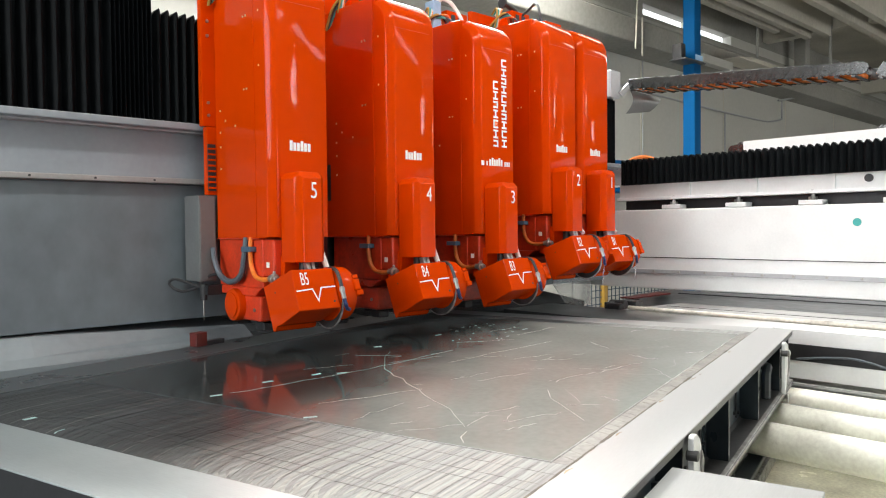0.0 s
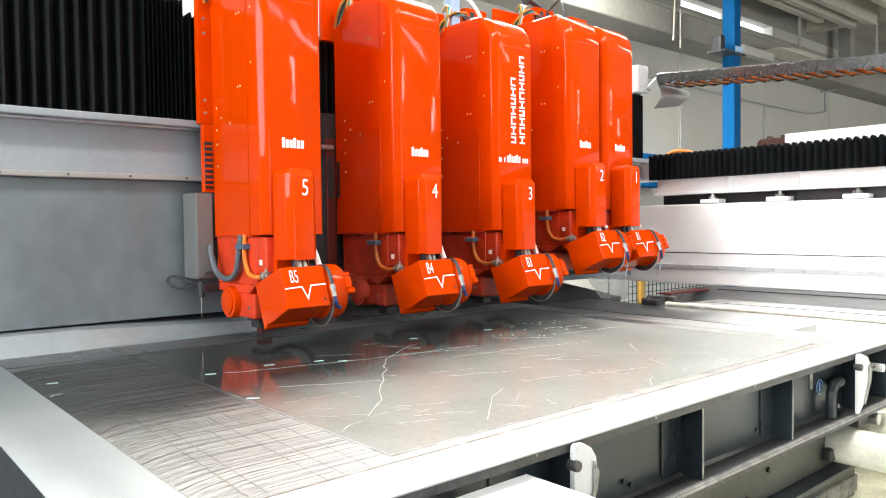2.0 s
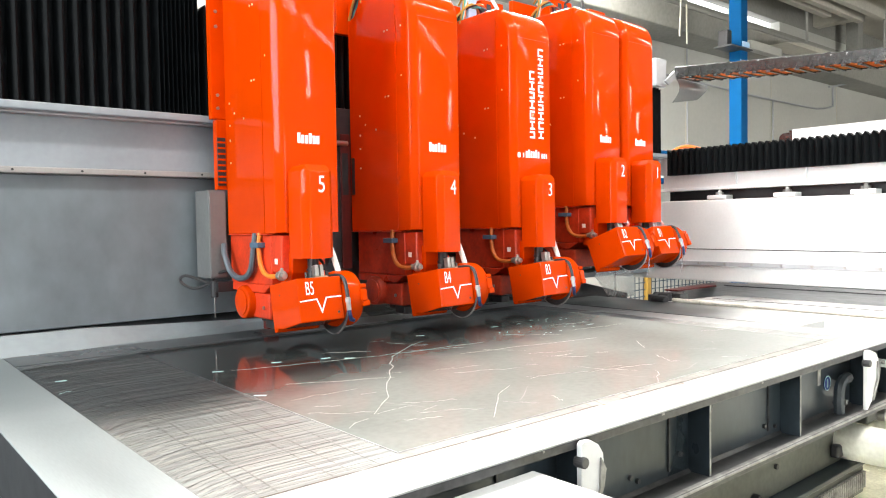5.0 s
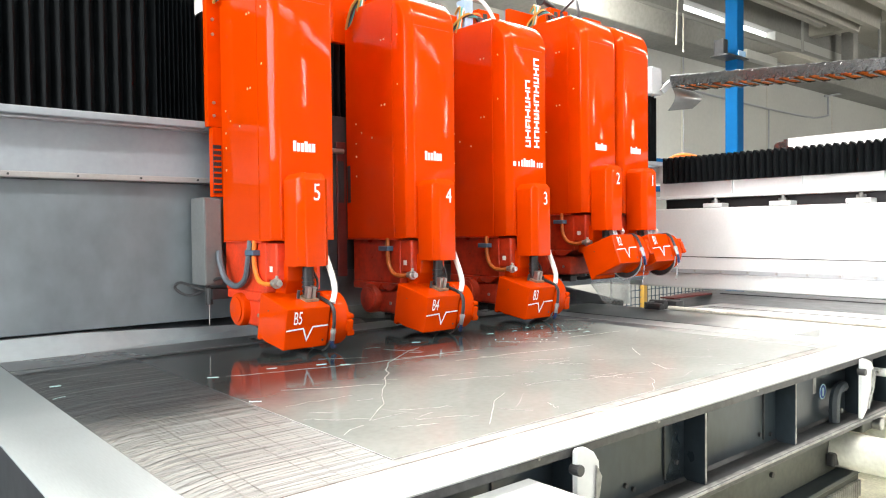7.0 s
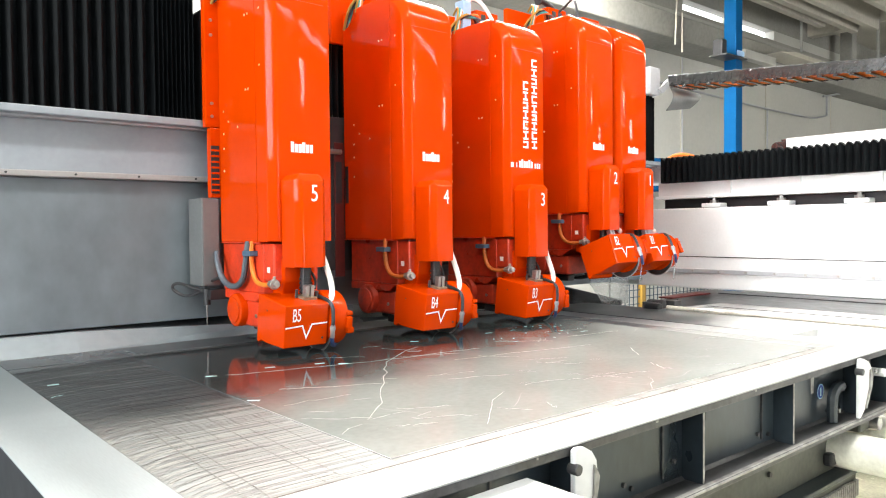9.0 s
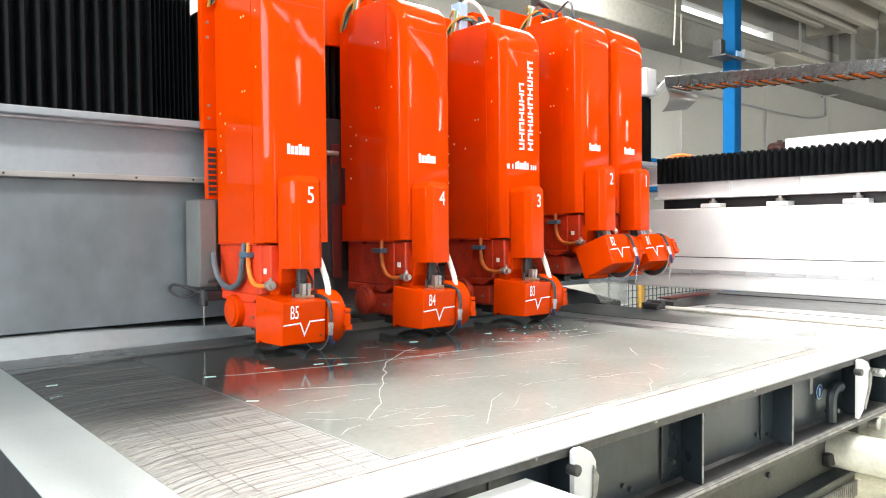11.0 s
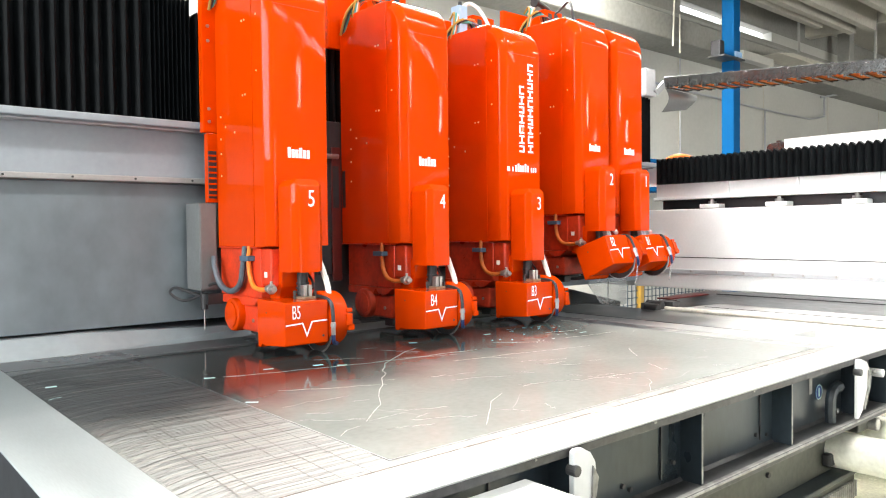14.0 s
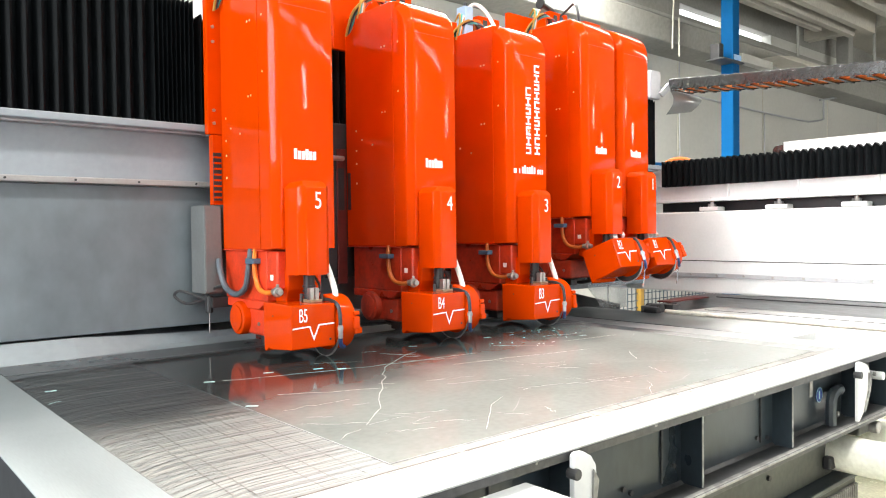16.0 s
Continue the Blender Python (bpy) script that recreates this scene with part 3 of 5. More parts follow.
part("bumper_plate", box(0.25, 0.47, 3.361, 3.38, 0.84, 0.955, 0.004), DARKER, stop)
part("support", box(0.5, 0.9, -4.0, 3.4, 0.0, 0.76), GREY_LIGHT, apron)

# ---- roller conveyor ----


def conveyor():
    t = thing("roller_conveyor", "wet steel roller conveyor beside the saw table", "conveyor", at=(0, 0, 0))
    for x in (3.62, 4.05, 4.5):
        r = part("roller", cyl("y", (x, 0.50), 0.085, -2.6, 2.2, 24, 0.01), ROLLER, t, smooth=True)
        part("shaft", cyl("y", (x, 0.50), 0.02, -2.66, -2.6, 10), CHROME, r)
    part("side_rail", box(2.3, 5.4, -2.72, -2.66, 0.38, 0.62, 0.008), GREY_LIGHT, t)
    rail = part("end_rail", box(4.72, 5.012, -2.7, 1.949, 0.60, 0.903, 0.002), WHITE, t, "white slotted side rail")
    for i in range(5):
        y = 1.88 - 0.80 * i
        part("slot", box(4.712, 4.721, y - 0.68, y, 0.712, 0.815), DARKER, rail)
        part("slot_cable", tube([(4.705, y - 0.6, 0.722), (4.703, y - 0.42, 0.76), (4.703, y - 0.25, 0.75), (4.705, y - 0.08, 0.724)], 0.008, 6), GREYHOSE, rail)
        part("rail_post", box(4.70, 4.718, y + 0.02, y + 0.07, 0.60, 0.86, 0.004), WHITE, rail)
    for x, z, w in ((4.66, 0.585, 0.012), (4.29, 0.53, 0.02), (3.84, 0.525, 0.02)):
        part("slat", box(x - w, x + w, -2.6, 2.2, z - 0.02, z, 0.004), STEEL, t)
    part("drip_tray", box(2.3, 5.3, -2.6, 2.3, 0.10, 0.13), material("yellowish_wet_tray", (0.80, 0.76, 0.60), 0.25, 0.0, 0.3, 3), t, "yellowish wet drip tray")
    for x in (2.35, 5.3):
        for y in (-2.5, 2.2):
            part("leg", box(x - 0.04, x + 0.04, y - 0.04, y + 0.04, 0, 0.4), GREY_LIGHT, t)
    return t


conveyor()

# ---- saw table, turning about its pivot ----
PX, PY = 2.695, 2.726


def L(x, y):
    return x - PX, y - PY


def rect(x0, x1, y0, y1, z0, z1, bevel=0.0):
    return box(x0 - PX, x1 - PX, y0 - PY, y1 - PY, z0, z1, bevel)


def table():
    t = thing("saw_table", "rotating saw table with steel rim and dark ribbed beam", "table", at=(PX, PY, 0))
    part("rim", rect(0.38, 0.615, 1.30, 3.93, 0.944, 0.950, 0.002), STEEL_LEFT, t, "broad brushed steel rim")
    part("rim", rect(0.618, 4.055, 1.30, 1.483, 0.944, 0.950, 0.002), STEEL, t)
    # Rear rim: wet steel, the dark panel it mirrors put into the colour.
    part("rim", rect(0.618, 4.055, 3.65, 3.93, 0.944, 0.950, 0.002), REARRIM, t, "dark blue-grey rear rim")
    part("rim", rect(3.85, 4.055, 1.488, 3.647, 0.944, 0.950, 0.002), STEEL_BACKDARK, t)
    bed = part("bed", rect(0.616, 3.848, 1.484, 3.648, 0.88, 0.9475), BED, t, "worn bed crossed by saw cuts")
    rnd = random.Random(11)

    def cut(y, w, bend, drift, x0=0.620, x1=1.126):
        """A cut along the table that curls down where the blade left the bed."""
        pts = []
        for k in range(13):
            u = k / 12
            x = x0 + (x1 - x0) * u
            pts.append(L(x, y - bend * max(0.0, 1 - u / 0.42) ** 2 + drift * (0.5 - u)))
        return ribbon(pts, w, 0.9475, 0.0004, False)
    # broad bands of dried slurry and bare bed between the cuts
    y, layer = 1.52, 0
    while y < 3.60:
        w = 0.003 + 0.009 * rnd.random()
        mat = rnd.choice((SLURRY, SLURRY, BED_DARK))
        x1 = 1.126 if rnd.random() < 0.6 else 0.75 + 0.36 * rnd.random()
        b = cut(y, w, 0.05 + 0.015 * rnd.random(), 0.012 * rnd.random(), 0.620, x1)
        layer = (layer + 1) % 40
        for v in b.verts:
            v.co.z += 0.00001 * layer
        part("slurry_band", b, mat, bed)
        y += w + 0.003 + 0.009 * rnd.random()
    for i in range(52):
        y = 1.53 + 2.08 * (i + 0.8 * rnd.random()) / 52
        b = cut(y, 0.0014 + 0.003 * rnd.random() ** 2, 0.05 + 0.014 * rnd.random(), 0.015 * rnd.random())
        for v in b.verts:
            v.co.z += 0.0009 + 0.00001 * i
        part("saw_cut", b, CUT_DEEP if rnd.random() < 0.25 else CUT, bed)
    # cuts across the table
    for x, y0, y1, w in ((0.719, 1.49, 3.30, 0.0034), (0.763, 1.49, 3.20, 0.0034), (0.908, 1.49, 2.60, 0.0026), (0.960, 1.49, 2.42, 0.0026), (1.040, 1.49, 2.2, 0.0018), (0.850, 1.9, 2.9, 0.0018), (0.925, 2.7, 3.5, 0.003), (0.985, 2.6, 3.4, 0.0024), (1.07, 2.5, 3.3, 0.002), (0.66, 2.6, 3.4, 0.002)):
        part("saw_cut", ribbon([L(x + 0.037 * (v - 1.5) * (y1 - y0) / 1.0 / max(y1 - y0, 0.1), v) for v in (y0, y0 + (y1 - y0) * 0.4, y1)], w, 0.9494, 0.0004, False), CUT_LINE, bed)
    part("saw_cut", ribbon([L(0.622, 2.295), L(0.64, 2.321), L(0.692, 2.357), L(0.834, 2.368), L(1.019, 2.352), L(1.127, 2.338)], 0.009, 0.9499, 0.0004, False), CUT_DEEP, bed, "deep curved saw cut")
    part("saw_cut", ribbon([L(0.62, 2.47), L(0.70, 2.515), L(0.834, 2.53), L(1.12, 2.50)], 0.006, 0.9499, 0.0004, False), CUT_LINE, bed)
    part("edge_strip", rect(1.13, 3.72, 1.4875, 1.5355, 0.9474, 0.9478), BED_STRIP, bed, "dirty strip of bed in front of the slab")
    # short nicks along the strip in front of the slab
    for i in range(48):
        x = 1.16 + 0.054 * i + 0.016 * rnd.random()
        if rnd.random() < 0.7:
            part("saw_cut", ribbon([L(x, 1.490), L(x + 0.012, 1.512), L(x + 0.020, 1.534)], 0.003 + 0.006 * rnd.random(), 0.9478, 0.0004, False), SLURRY_GREY if rnd.random() < 0.8 else CUT, bed)
    # worn dark gap between bed and rim, broken where slurry fills it
    for x0, x1, w in ((0.66, 0.98, 0.007), (0.985, 1.33, 0.0065), (1.34, 1.50, 0.010), (1.51, 1.80, 0.005), (1.80, 1.90, 0.008), (2.02, 2.28, 0.006), (2.28, 2.40, 0.011), (2.41, 3.02, 0.0045), (3.03, 3.12, 0.009), (3.13, 3.62, 0.004)):
        part("rim_gap", ribbon([L(x0 + (x1 - x0) * k / 8, 1.4835 + 0.002 * rnd.random()) for k in range(9)], w, 0.9502, 0.0004), GAP, t)
    for x, y, w in ((1.46, 1.470, 0.05), (1.92, 1.474, 0.04), (2.36, 1.468, 0.06), (2.46, 1.462, 0.03), (3.08, 1.466, 0.05), (1.08, 1.472, 0.05)):
        part("rust_stain", ribbon([L(x - w / 2, y), L(x, y + 0.003), L(x + w / 2, y - 0.002)], 0.006, 0.9502, 0.0003), RUST, t, "rusty scrape")
    part("sticker", rect(0.675, 0.715, 3.17, 3.188, 0.9475, 0.949), STICKER, t, "white paper sticker")
    part("slurry_flake", ribbon([L(0.632, 2.93), L(0.65, 2.95), L(0.68, 2.955)], 0.009, 0.9478, 0.001), STICKER, t, "pale flake of dried slurry")
    # front side beam: a channel with ribs
    beam = part("side_beam", rect(0.55, 4.05, 1.405, 1.42, 0.66, 0.905), DARK, t, "dark slate painted steel channel")
    part("top_flange", rect(0.385, 4.05, 1.303, 1.475, 0.918, 0.9435, 0.003), FASCIA, beam, "scuffed dark top flange")
    part("bottom_flange", rect(0.55, 4.05, 1.30, 1.475, 0.632, 0.660, 0.003), FASCIA, beam, "scuffed bottom flange")
    part("flange_edge", prism([(1.299 - PY, 0.648), (1.297 - PY, 0.655), (1.305 - PY, 0.662), (1.32 - PY, 0.662)], "x", 0.55 - PX, 4.05 - PX), SCUFF, beam, "bare worn flange edge")
    part("weld_bead", prism([(1.405 - PY, 0.672), (1.392 - PY, 0.6612), (1.405 - PY, 0.6612)], "x", 0.6 - PX, 4.0 - PX), FASCIA, beam)
    for x in (0.62, 0.95, 1.60, 2.295, 2.982, 3.684, 4.03):
        rib = part("rib", rect(x, x + 0.010, 1.325, 1.405, 0.662, 0.917), DARK, beam)
        part("rib_edge", rect(x, x + 0.010, 1.3225, 1.325, 0.664, 0.916, 0.001), SCUFF, rib)
    for x, z in ((1.13, 0.74), (1.95, 0.72), (2.24, 0.735), (2.84, 0.715), (2.93, 0.70), (3.50, 0.70), (3.86, 0.74), (1.99, 0.70)):
        part("bolt", moved(cyl("y", (0, 0), 0.009, -0.010, 0, 8), pose(x - PX, 1.405 - PY, z)), FASCIA, beam)
    for x in (2.165, 2.87, 1.35):
        part("weld_strip", rect(x, x + 0.007, 1.398, 1.405, 0.69, 0.905), FASCIA, beam)
    for x in (1.43, 1.98, 2.62):
        part("chip", rect(x, x + 0.006 + 0.008 * rnd.random(), 1.3015, 1.303, 0.936, 0.942), SCUFF, beam, "bright chipped paint")
    part("dirt_streak", rect(3.335, 3.365, 1.4035, 1.405, 0.80, 0.90), SCUFF, beam, "pale wiped streak")
    tag = part("round_tag", moved(cyl("y", (0, 0), 0.034, -0.003, 0, 24), pose(3.429 - PX, 1.404 - PY, 0.798)), BLUE_TAG, beam, "blue mandatory-sign disc")
    part("tag_ring", moved(prism([(0.034 * math.cos(a) * f, 0.034 * math.sin(a) * f) for f, a in [(1.0, 2 * math.pi * k / 24) for k in range(25)] + [(0.9, 2 * math.pi * k / 24) for k in range(24, -1, -1)]], "y", -0.0045, -0.003), pose(3.429 - PX, 1.404 - PY, 0.798)), STICKER, tag)
    part("tag_mark", moved(box(-0.006, 0.006, -0.0045, -0.003, -0.020, 0.018, 0.001), pose(3.429 - PX, 1.404 - PY, 0.798)), STICKER, tag)
    part("handle", tube([(3.452 - PX, 1.36 - PY, 0.665), (3.451 - PX, 1.36 - PY, 0.74), (3.462 - PX, 1.36 - PY, 0.785), (3.50 - PX, 1.36 - PY, 0.81), (3.57 - PX, 1.37 - PY, 0.806), (3.63 - PX, 1.40 - PY, 0.80)], 0.024), HANDLE, beam, "bent dark pipe handle")
    part("grease_nipple", moved(cyl("y", (0, 0), 0.012, -0.04, 0, 10, 0.002), pose(3.54 - PX, 1.40 - PY, 0.70)), SCUFF, beam)
    part("oil_bottle", moved(cyl("y", (0, 0), 0.02, -0.10, 0, 14, 0.004), pose(3.92 - PX, 1.40 - PY, 0.83)), WHITE, beam)
    # lifting hooks
    for x, low in ((1.562, 0.655), (3.555, 0.675)):
        k = 1.0 if x < 2 else 1.35
        prof = [(0.0, 0.935), (0.012, 0.943), (0.040, 0.941), (0.075 * k, 0.922), (0.096 * k, 0.893), (0.100 * k, 0.85), (0.090 * k, 0.80), (0.045 * k, 0.71), (0.008, low), (0.0, low)]
        h = part("lifting_hook", moved(prism([(a, b) for a, b in prof], "y", 0, 0.018, 0.003), pose(x - PX, 1.281 - PY, 0)), WHITE, t, "white painted hook plate")
        part("edge_plate", moved(prism([(0.078 * k, 0.885), (0.100 * k, 0.85), (0.090 * k, 0.80), (0.045 * k, 0.71), (0.038 * k, 0.715), (0.074 * k, 0.80)], "y", 0.0, 0.006), pose(x - PX, 1.2735 - PY, 0)), SCUFF, h)
        part("pin", moved(cyl("y", (0, 0), 0.016, -0.016, 0.018, 16, 0.003), pose(x + 0.004 - PX, 1.285 - PY, 0.886)), FASCIA, h)
    part("side_bolt", moved(cyl("y", (0, 0), 0.010, -0.01, 0.0, 8), pose(3.78 - PX, 1.30 - PY, 0.86)), SCUFF, beam)
    # left end closing and the other sides
    part("side_beam", rect(0.42, 0.435, 1.34, 3.9, 0.66, 0.94), DARKER, t)
    part("side_beam", rect(0.44, 4.03, 3.80, 3.815, 0.66, 0.94), DARK, t)
    part("side_beam", rect(4.02, 4.035, 1.6, 3.8, 0.66, 0.94), DARK, t)
    # shelf on the near corner
    sh = part("side_shelf", rect(0.93, 1.387, 0.93, 1.298, 0.882, 0.902, 0.003), STEEL, t, "pale steel side shelf")
    part("shelf_bracket", rect(1.0, 1.02, 1.0, 1.33, 0.80, 0.88), DARK, sh)
    part("shelf_bracket", rect(1.30, 1.32, 1.0, 1.33, 0.80, 0.88), DARK, sh)
    # sub frame and pivot
    part("sub_frame", rect(1.3, 3.715, 1.42, 1.66, 0.40, 0.630, 0.006), OLIVE, t, "oily steel sub frame")
    part("sub_flange", rect(1.2, 3.74, 1.35, 1.72, 0.375, 0.398, 0.004), DARK, t)
    part("sub_frame", rect(1.3, 3.715, 3.3, 3.54, 0.40, 0.630, 0.006), OLIVE, t)
    part("clamp_block", rect(3.50, 3.60, 1.38, 1.42, 0.44, 0.50, 0.01), DARKER, t)
    part("clamp_arm", prism([(3.54 - PX, 0.63), (3.70 - PX, 0.63), (3.66 - PX, 0.50), (3.60 - PX, 0.47), (3.585 - PX, 0.55)], "y", 1.39 - PY, 1.418 - PY, 0.004), FASCIA, t)
    part("clamp_block", rect(3.72, 3.86, 1.34, 1.42, 0.565, 0.630, 0.008), OLIVE, t)
    part("pin", moved(cyl("y", (0, 0), 0.03, -0.06, 0, 16, 0.006), pose(3.86 - PX, 1.36 - PY, 0.59)), CHROME, t)
    part("hose_end", moved(cyl("y", (0, 0), 0.02, -0.03, 0, 12, 0.004), pose(2.783 - PX, 1.42 - PY, 0.435)), DARKER, t)
    part("bolt", moved(cyl("y", (0, 0), 0.012, -0.012, 0, 8), pose(2.971 - PX, 1.42 - PY, 0.52)), DARKER, t)
    part("cross_beam", rect(1.9, 2.15, 1.7, 3.5, 0.40, 0.630), OLIVE, t)
    part("cross_beam", rect(3.1, 3.35, 1.7, 3.5, 0.40, 0.630), OLIVE, t)
    rack = part("rack", rect(2.9, 3.73, 1.362, 1.380, 0.24, 0.373), OLIVE, t, "toothed rack")
    for i in range(36):
        part("tooth", rect(2.91 + i * 0.0228, 2.922 + i * 0.0228, 1.345, 1.362, 0.27, 0.345), SCUFF, rack)
    part("turntable", cyl("z", (0, 0), 0.55, 0.26, 0.40, 40), OLIVE, t)
    part("pedestal", cyl("z", (0, 0), 0.42, 0.0, 0.26, 40), DARK, t)
    # red locating piece at the rear edge
    rp = part("locator", rect(1.93, 2.0, 3.865, 3.92, 0.952, 1.025, 0.003), MAROON, t, "dirty dark red locating block")
    part("foot", rect(2.005, 2.12, 3.87, 3.91, 0.9515, 0.975, 0.002), DARKER, rp)
    return t


saw_table = table()


def slab():
    t = thing("stone_slab", "large dark grey wet limestone slab with pale veins", "slab", at=(PX, PY, 0.9476))
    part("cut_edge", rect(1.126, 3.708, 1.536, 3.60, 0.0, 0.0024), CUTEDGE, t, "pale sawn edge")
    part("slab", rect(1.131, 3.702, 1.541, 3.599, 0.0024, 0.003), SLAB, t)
    z = 0.003
    crack = [(2.30, 2.90), (2.187, 2.848), (2.02, 2.726), (1.93, 2.66), (1.889, 2.60), (1.83, 2.54), (1.803, 2.474), (1.734, 2.411), (1.66, 2.30), (1.60, 2.24), (1.536, 2.155), (1.47, 2.05), (1.405, 1.994), (1.301, 1.894)]
    part("vein", ribbon([L(*p) for p in crack], 0.0027, z), VEIN, t)
    part("vein", ribbon([L(*p) for p in ((1.156, 1.814), (1.20, 1.85), (1.26, 1.865))], 0.003, z), VEIN, t)
    rnd = random.Random(4)
    lines = [((1.315, 2.491), (1.67, 2.293)), ((1.161, 2.053), (1.32, 1.905)), ((1.412, 1.82), (1.602, 1.71)), ((1.892, 1.883), (1.77, 1.817)), ((1.77, 1.817), (1.555, 1.614)), ((1.86, 1.601), (1.892, 1.68)), ((1.26, 2.88), (1.9, 2.72)), ((1.9, 2.72), (2.5, 2.66)), ((2.05, 1.95), (2.3, 1.83)), ((2.3, 1.83), (2.62, 1.75)), ((2.42, 2.2), (2.55, 2.05)), ((2.2, 2.5), (3.0, 2.35)), ((2.7, 1.72), (2.78, 1.86)), ((2.9, 2.0), (3.05, 2.15)), ((1.45, 1.95), (1.62, 1.86)), ((1.3, 1.78), (1.44, 1.72)), ((1.9, 2.2), (2.15, 2.08)), ((3.1, 2.6), (3.5, 2.55))]
    for a, c in lines:
        pts = []
        for k in range(9):
            u = k / 8
            j = 0.012 * (rnd.random() - 0.5) * 2
            pts.append(L(a[0] + (c[0] - a[0]) * u + j, a[1] + (c[1] - a[1]) * u + j * 0.6))
        part("vein", ribbon(pts, 0.0024, z), VEIN, t)
    for i in range(34):
        x, y = 1.2 + 2.7 * rnd.random() ** 1.2, 1.6 + 1.5 * rnd.random()
        a, ln = math.radians(rnd.gauss(-18, 28)), 0.06 + 0.28 * rnd.random() ** 2
        pts = []
        for k in range(7):
            u = (k / 6 - 0.5) * ln
            pts.append(L(x + u * math.cos(a) + 0.008 * rnd.gauss(0, 1) * ln * 3, y + u * math.sin(a) + 0.008 * rnd.gauss(0, 1) * ln * 3))
        part("vein", ribbon(pts, 0.0012 + 0.0012 * rnd.random(), z, 0.0005), VEIN, t)
    for x, y, r in ((1.22, 2.90, 25), (1.155, 2.384, 40), (1.49, 2.911, 15), (1.697, 2.841, 10), (1.774, 2.767, 35), (2.9, 3.0, 10), (2.4, 3.05, 30)):
        part("sticker", moved(box(-0.022, 0.022, -0.0075, 0.0075, 0, 0.001), pose(*L(x, y), z, 0, 0, -r)), STICKER, t, "white paper sticker")
    for i in range(26):
        x, y = 2.75 + 0.75 * rnd.random(), 2.6 + 0.45 * rnd.random()
        part("splash", moved(cyl("z", (0, 0), 1, 0, 0.0012, 9), pose(*L(x, y), z, 0, 0, rnd.random() * 180) @ Matrix.Diagonal((0.003 + 0.009 * rnd.random(), 0.002 + 0.003 * rnd.random(), 1, 1))), STICKER, t, "white water splash")
    return t


stone = slab()

# ---- bridge ----


def bridge():
    t = thing("bridge", "grey sheet-clad machine bridge with black folded way covers", "machine bridge", at=(0, 4.0, 0))
    part("way_cover", bellows("x", -2.6, 1.62, 0.068, 0.0, 0.045, 2.160, 2.845, packed=0.22), BLACK, t, "black pleated way cover", True)
    part("way_cover", bellows("x", 1.62, 6.12, 0.05, 0.02, 0.035, 2.160, 2.785), BLACK, t, "", True)
    part("ledge", box(-2.6, 6.12, -0.06, 0.1, 2.118, 2.157, 0.006), RAILGREY, t, "light grey ledge")
    part("ledge_gap", box(-2.6, 6.12, 0.0, 0.1, 2.108, 2.1175), GREY_LIGHT, t)
    part("rail_plate", box(-2.6, 6.12, 0.06, 0.16, 1.855, 2.1075), RAILGREY, t)
    part("ridge", box(-2.6, 6.12, 0.03, 0.10, 1.822, 1.853, 0.006), RIDGE, t)
    for i in range(28):
        x = -2.4 + 0.31 * i
        part("rivet", cyl("y", (x, 1.838), 0.006, 0.025, 0.031, 8), DARKER, t)
    part("apron_panel", box(-2.6, 6.0, 0.09, 0.13, 1.047, 1.821, 0.004), GREY_PANEL, t, "dull blue-grey sheet metal apron")
    # Unseen plate, added to stop rear light leaking under the apron.
    part("light_baffle", box(-2.6, 6.0, 0.86, 0.88, 1.05, 1.3), GREY_LIGHT, t)
    part("girder", box(-2.6, 6.12, 0.17, 0.95, 1.3, 2.8, 0.01), GREY_LIGHT, t)
    part("back_plate", box(-2.6, 6.12, 0.16, 0.9, 2.76, 2.80), WHITE, t)
    part("end_carriage", box(6.14, 6.5, -0.1, 0.95, 1.96, 2.16, 0.01), WHITE, t)
    part("end_box", box(5.985, 6.14, -0.02, 0.1, 2.79, 3.05, 0.01), GREY_LIGHT, t, "pale end box")
    part("runway_cover", bellows("y", -0.13, -4.4, 0.058, 5.975, 0.022, 1.945, 2.182), BLACK, t, "black pleated runway cover", True)
    return t


the_bridge = bridge()

LOW = [(3.97, 0.0), (3.97, 0.89), (4.05, 0.90), (4.2, 0.92), (4.95, 1.02), (5.6, 1.02), (5.6, 0.0)]
HIGH = [(3.95, 0.0), (3.95, 0.90), (3.99, 0.94), (4.07, 1.035), (4.95, 1.04), (5.6, 1.045), (5.6, 0.0)]


def ledge(ends):
    """A ledge drawn out along x through the given profiles."""
    b = bmesh.new()
    rows = [[b.verts.new((x, *p)) for p in prof] for x, prof in ends]
    for u, v in zip(rows, rows[1:]):
        for k in range(7):
            b.faces.new((u[k], u[(k + 1) % 7], v[(k + 1) % 7], v[k]))
    b.faces.new(rows[0])
    b.faces.new(rows[-1][::-1])
    return b


MID = [tuple(0.5 * (a + b) for a, b in zip(p, q)) for p, q in zip(LOW, HIGH)]
plinth = setting("trim_plinth", ledge(((-4.0, HIGH), (1.0, HIGH), (2.2, MID))), LEDGE, "pale sloping splash ledge behind the saw table")
# The ledge carried on from x 2.2 in a darker colour.
setting("trim_gutter", ledge(((2.203, MID), (3.2, LOW), (5.5, LOW))), GUTTER_DARK, "dark steel gutter behind the saw table")
setting("trim_deck", box(4.40, 5.012, 1.95, 3.96, 0.80, 0.903), DECK, "wet steel deck at the corner of the gutter, shade painted in")


guard = thing("splash_guard", "translucent pale plastic splash flap", "guard", at=(5.15, 3.95, 0))
part("flap", prism([(-0.12, 1.1), (-0.12, 1.06), (0.08, 0.865), (0.16, 0.86), (0.16, 1.1)], "y", 0, 0.008), FLAP, guard)
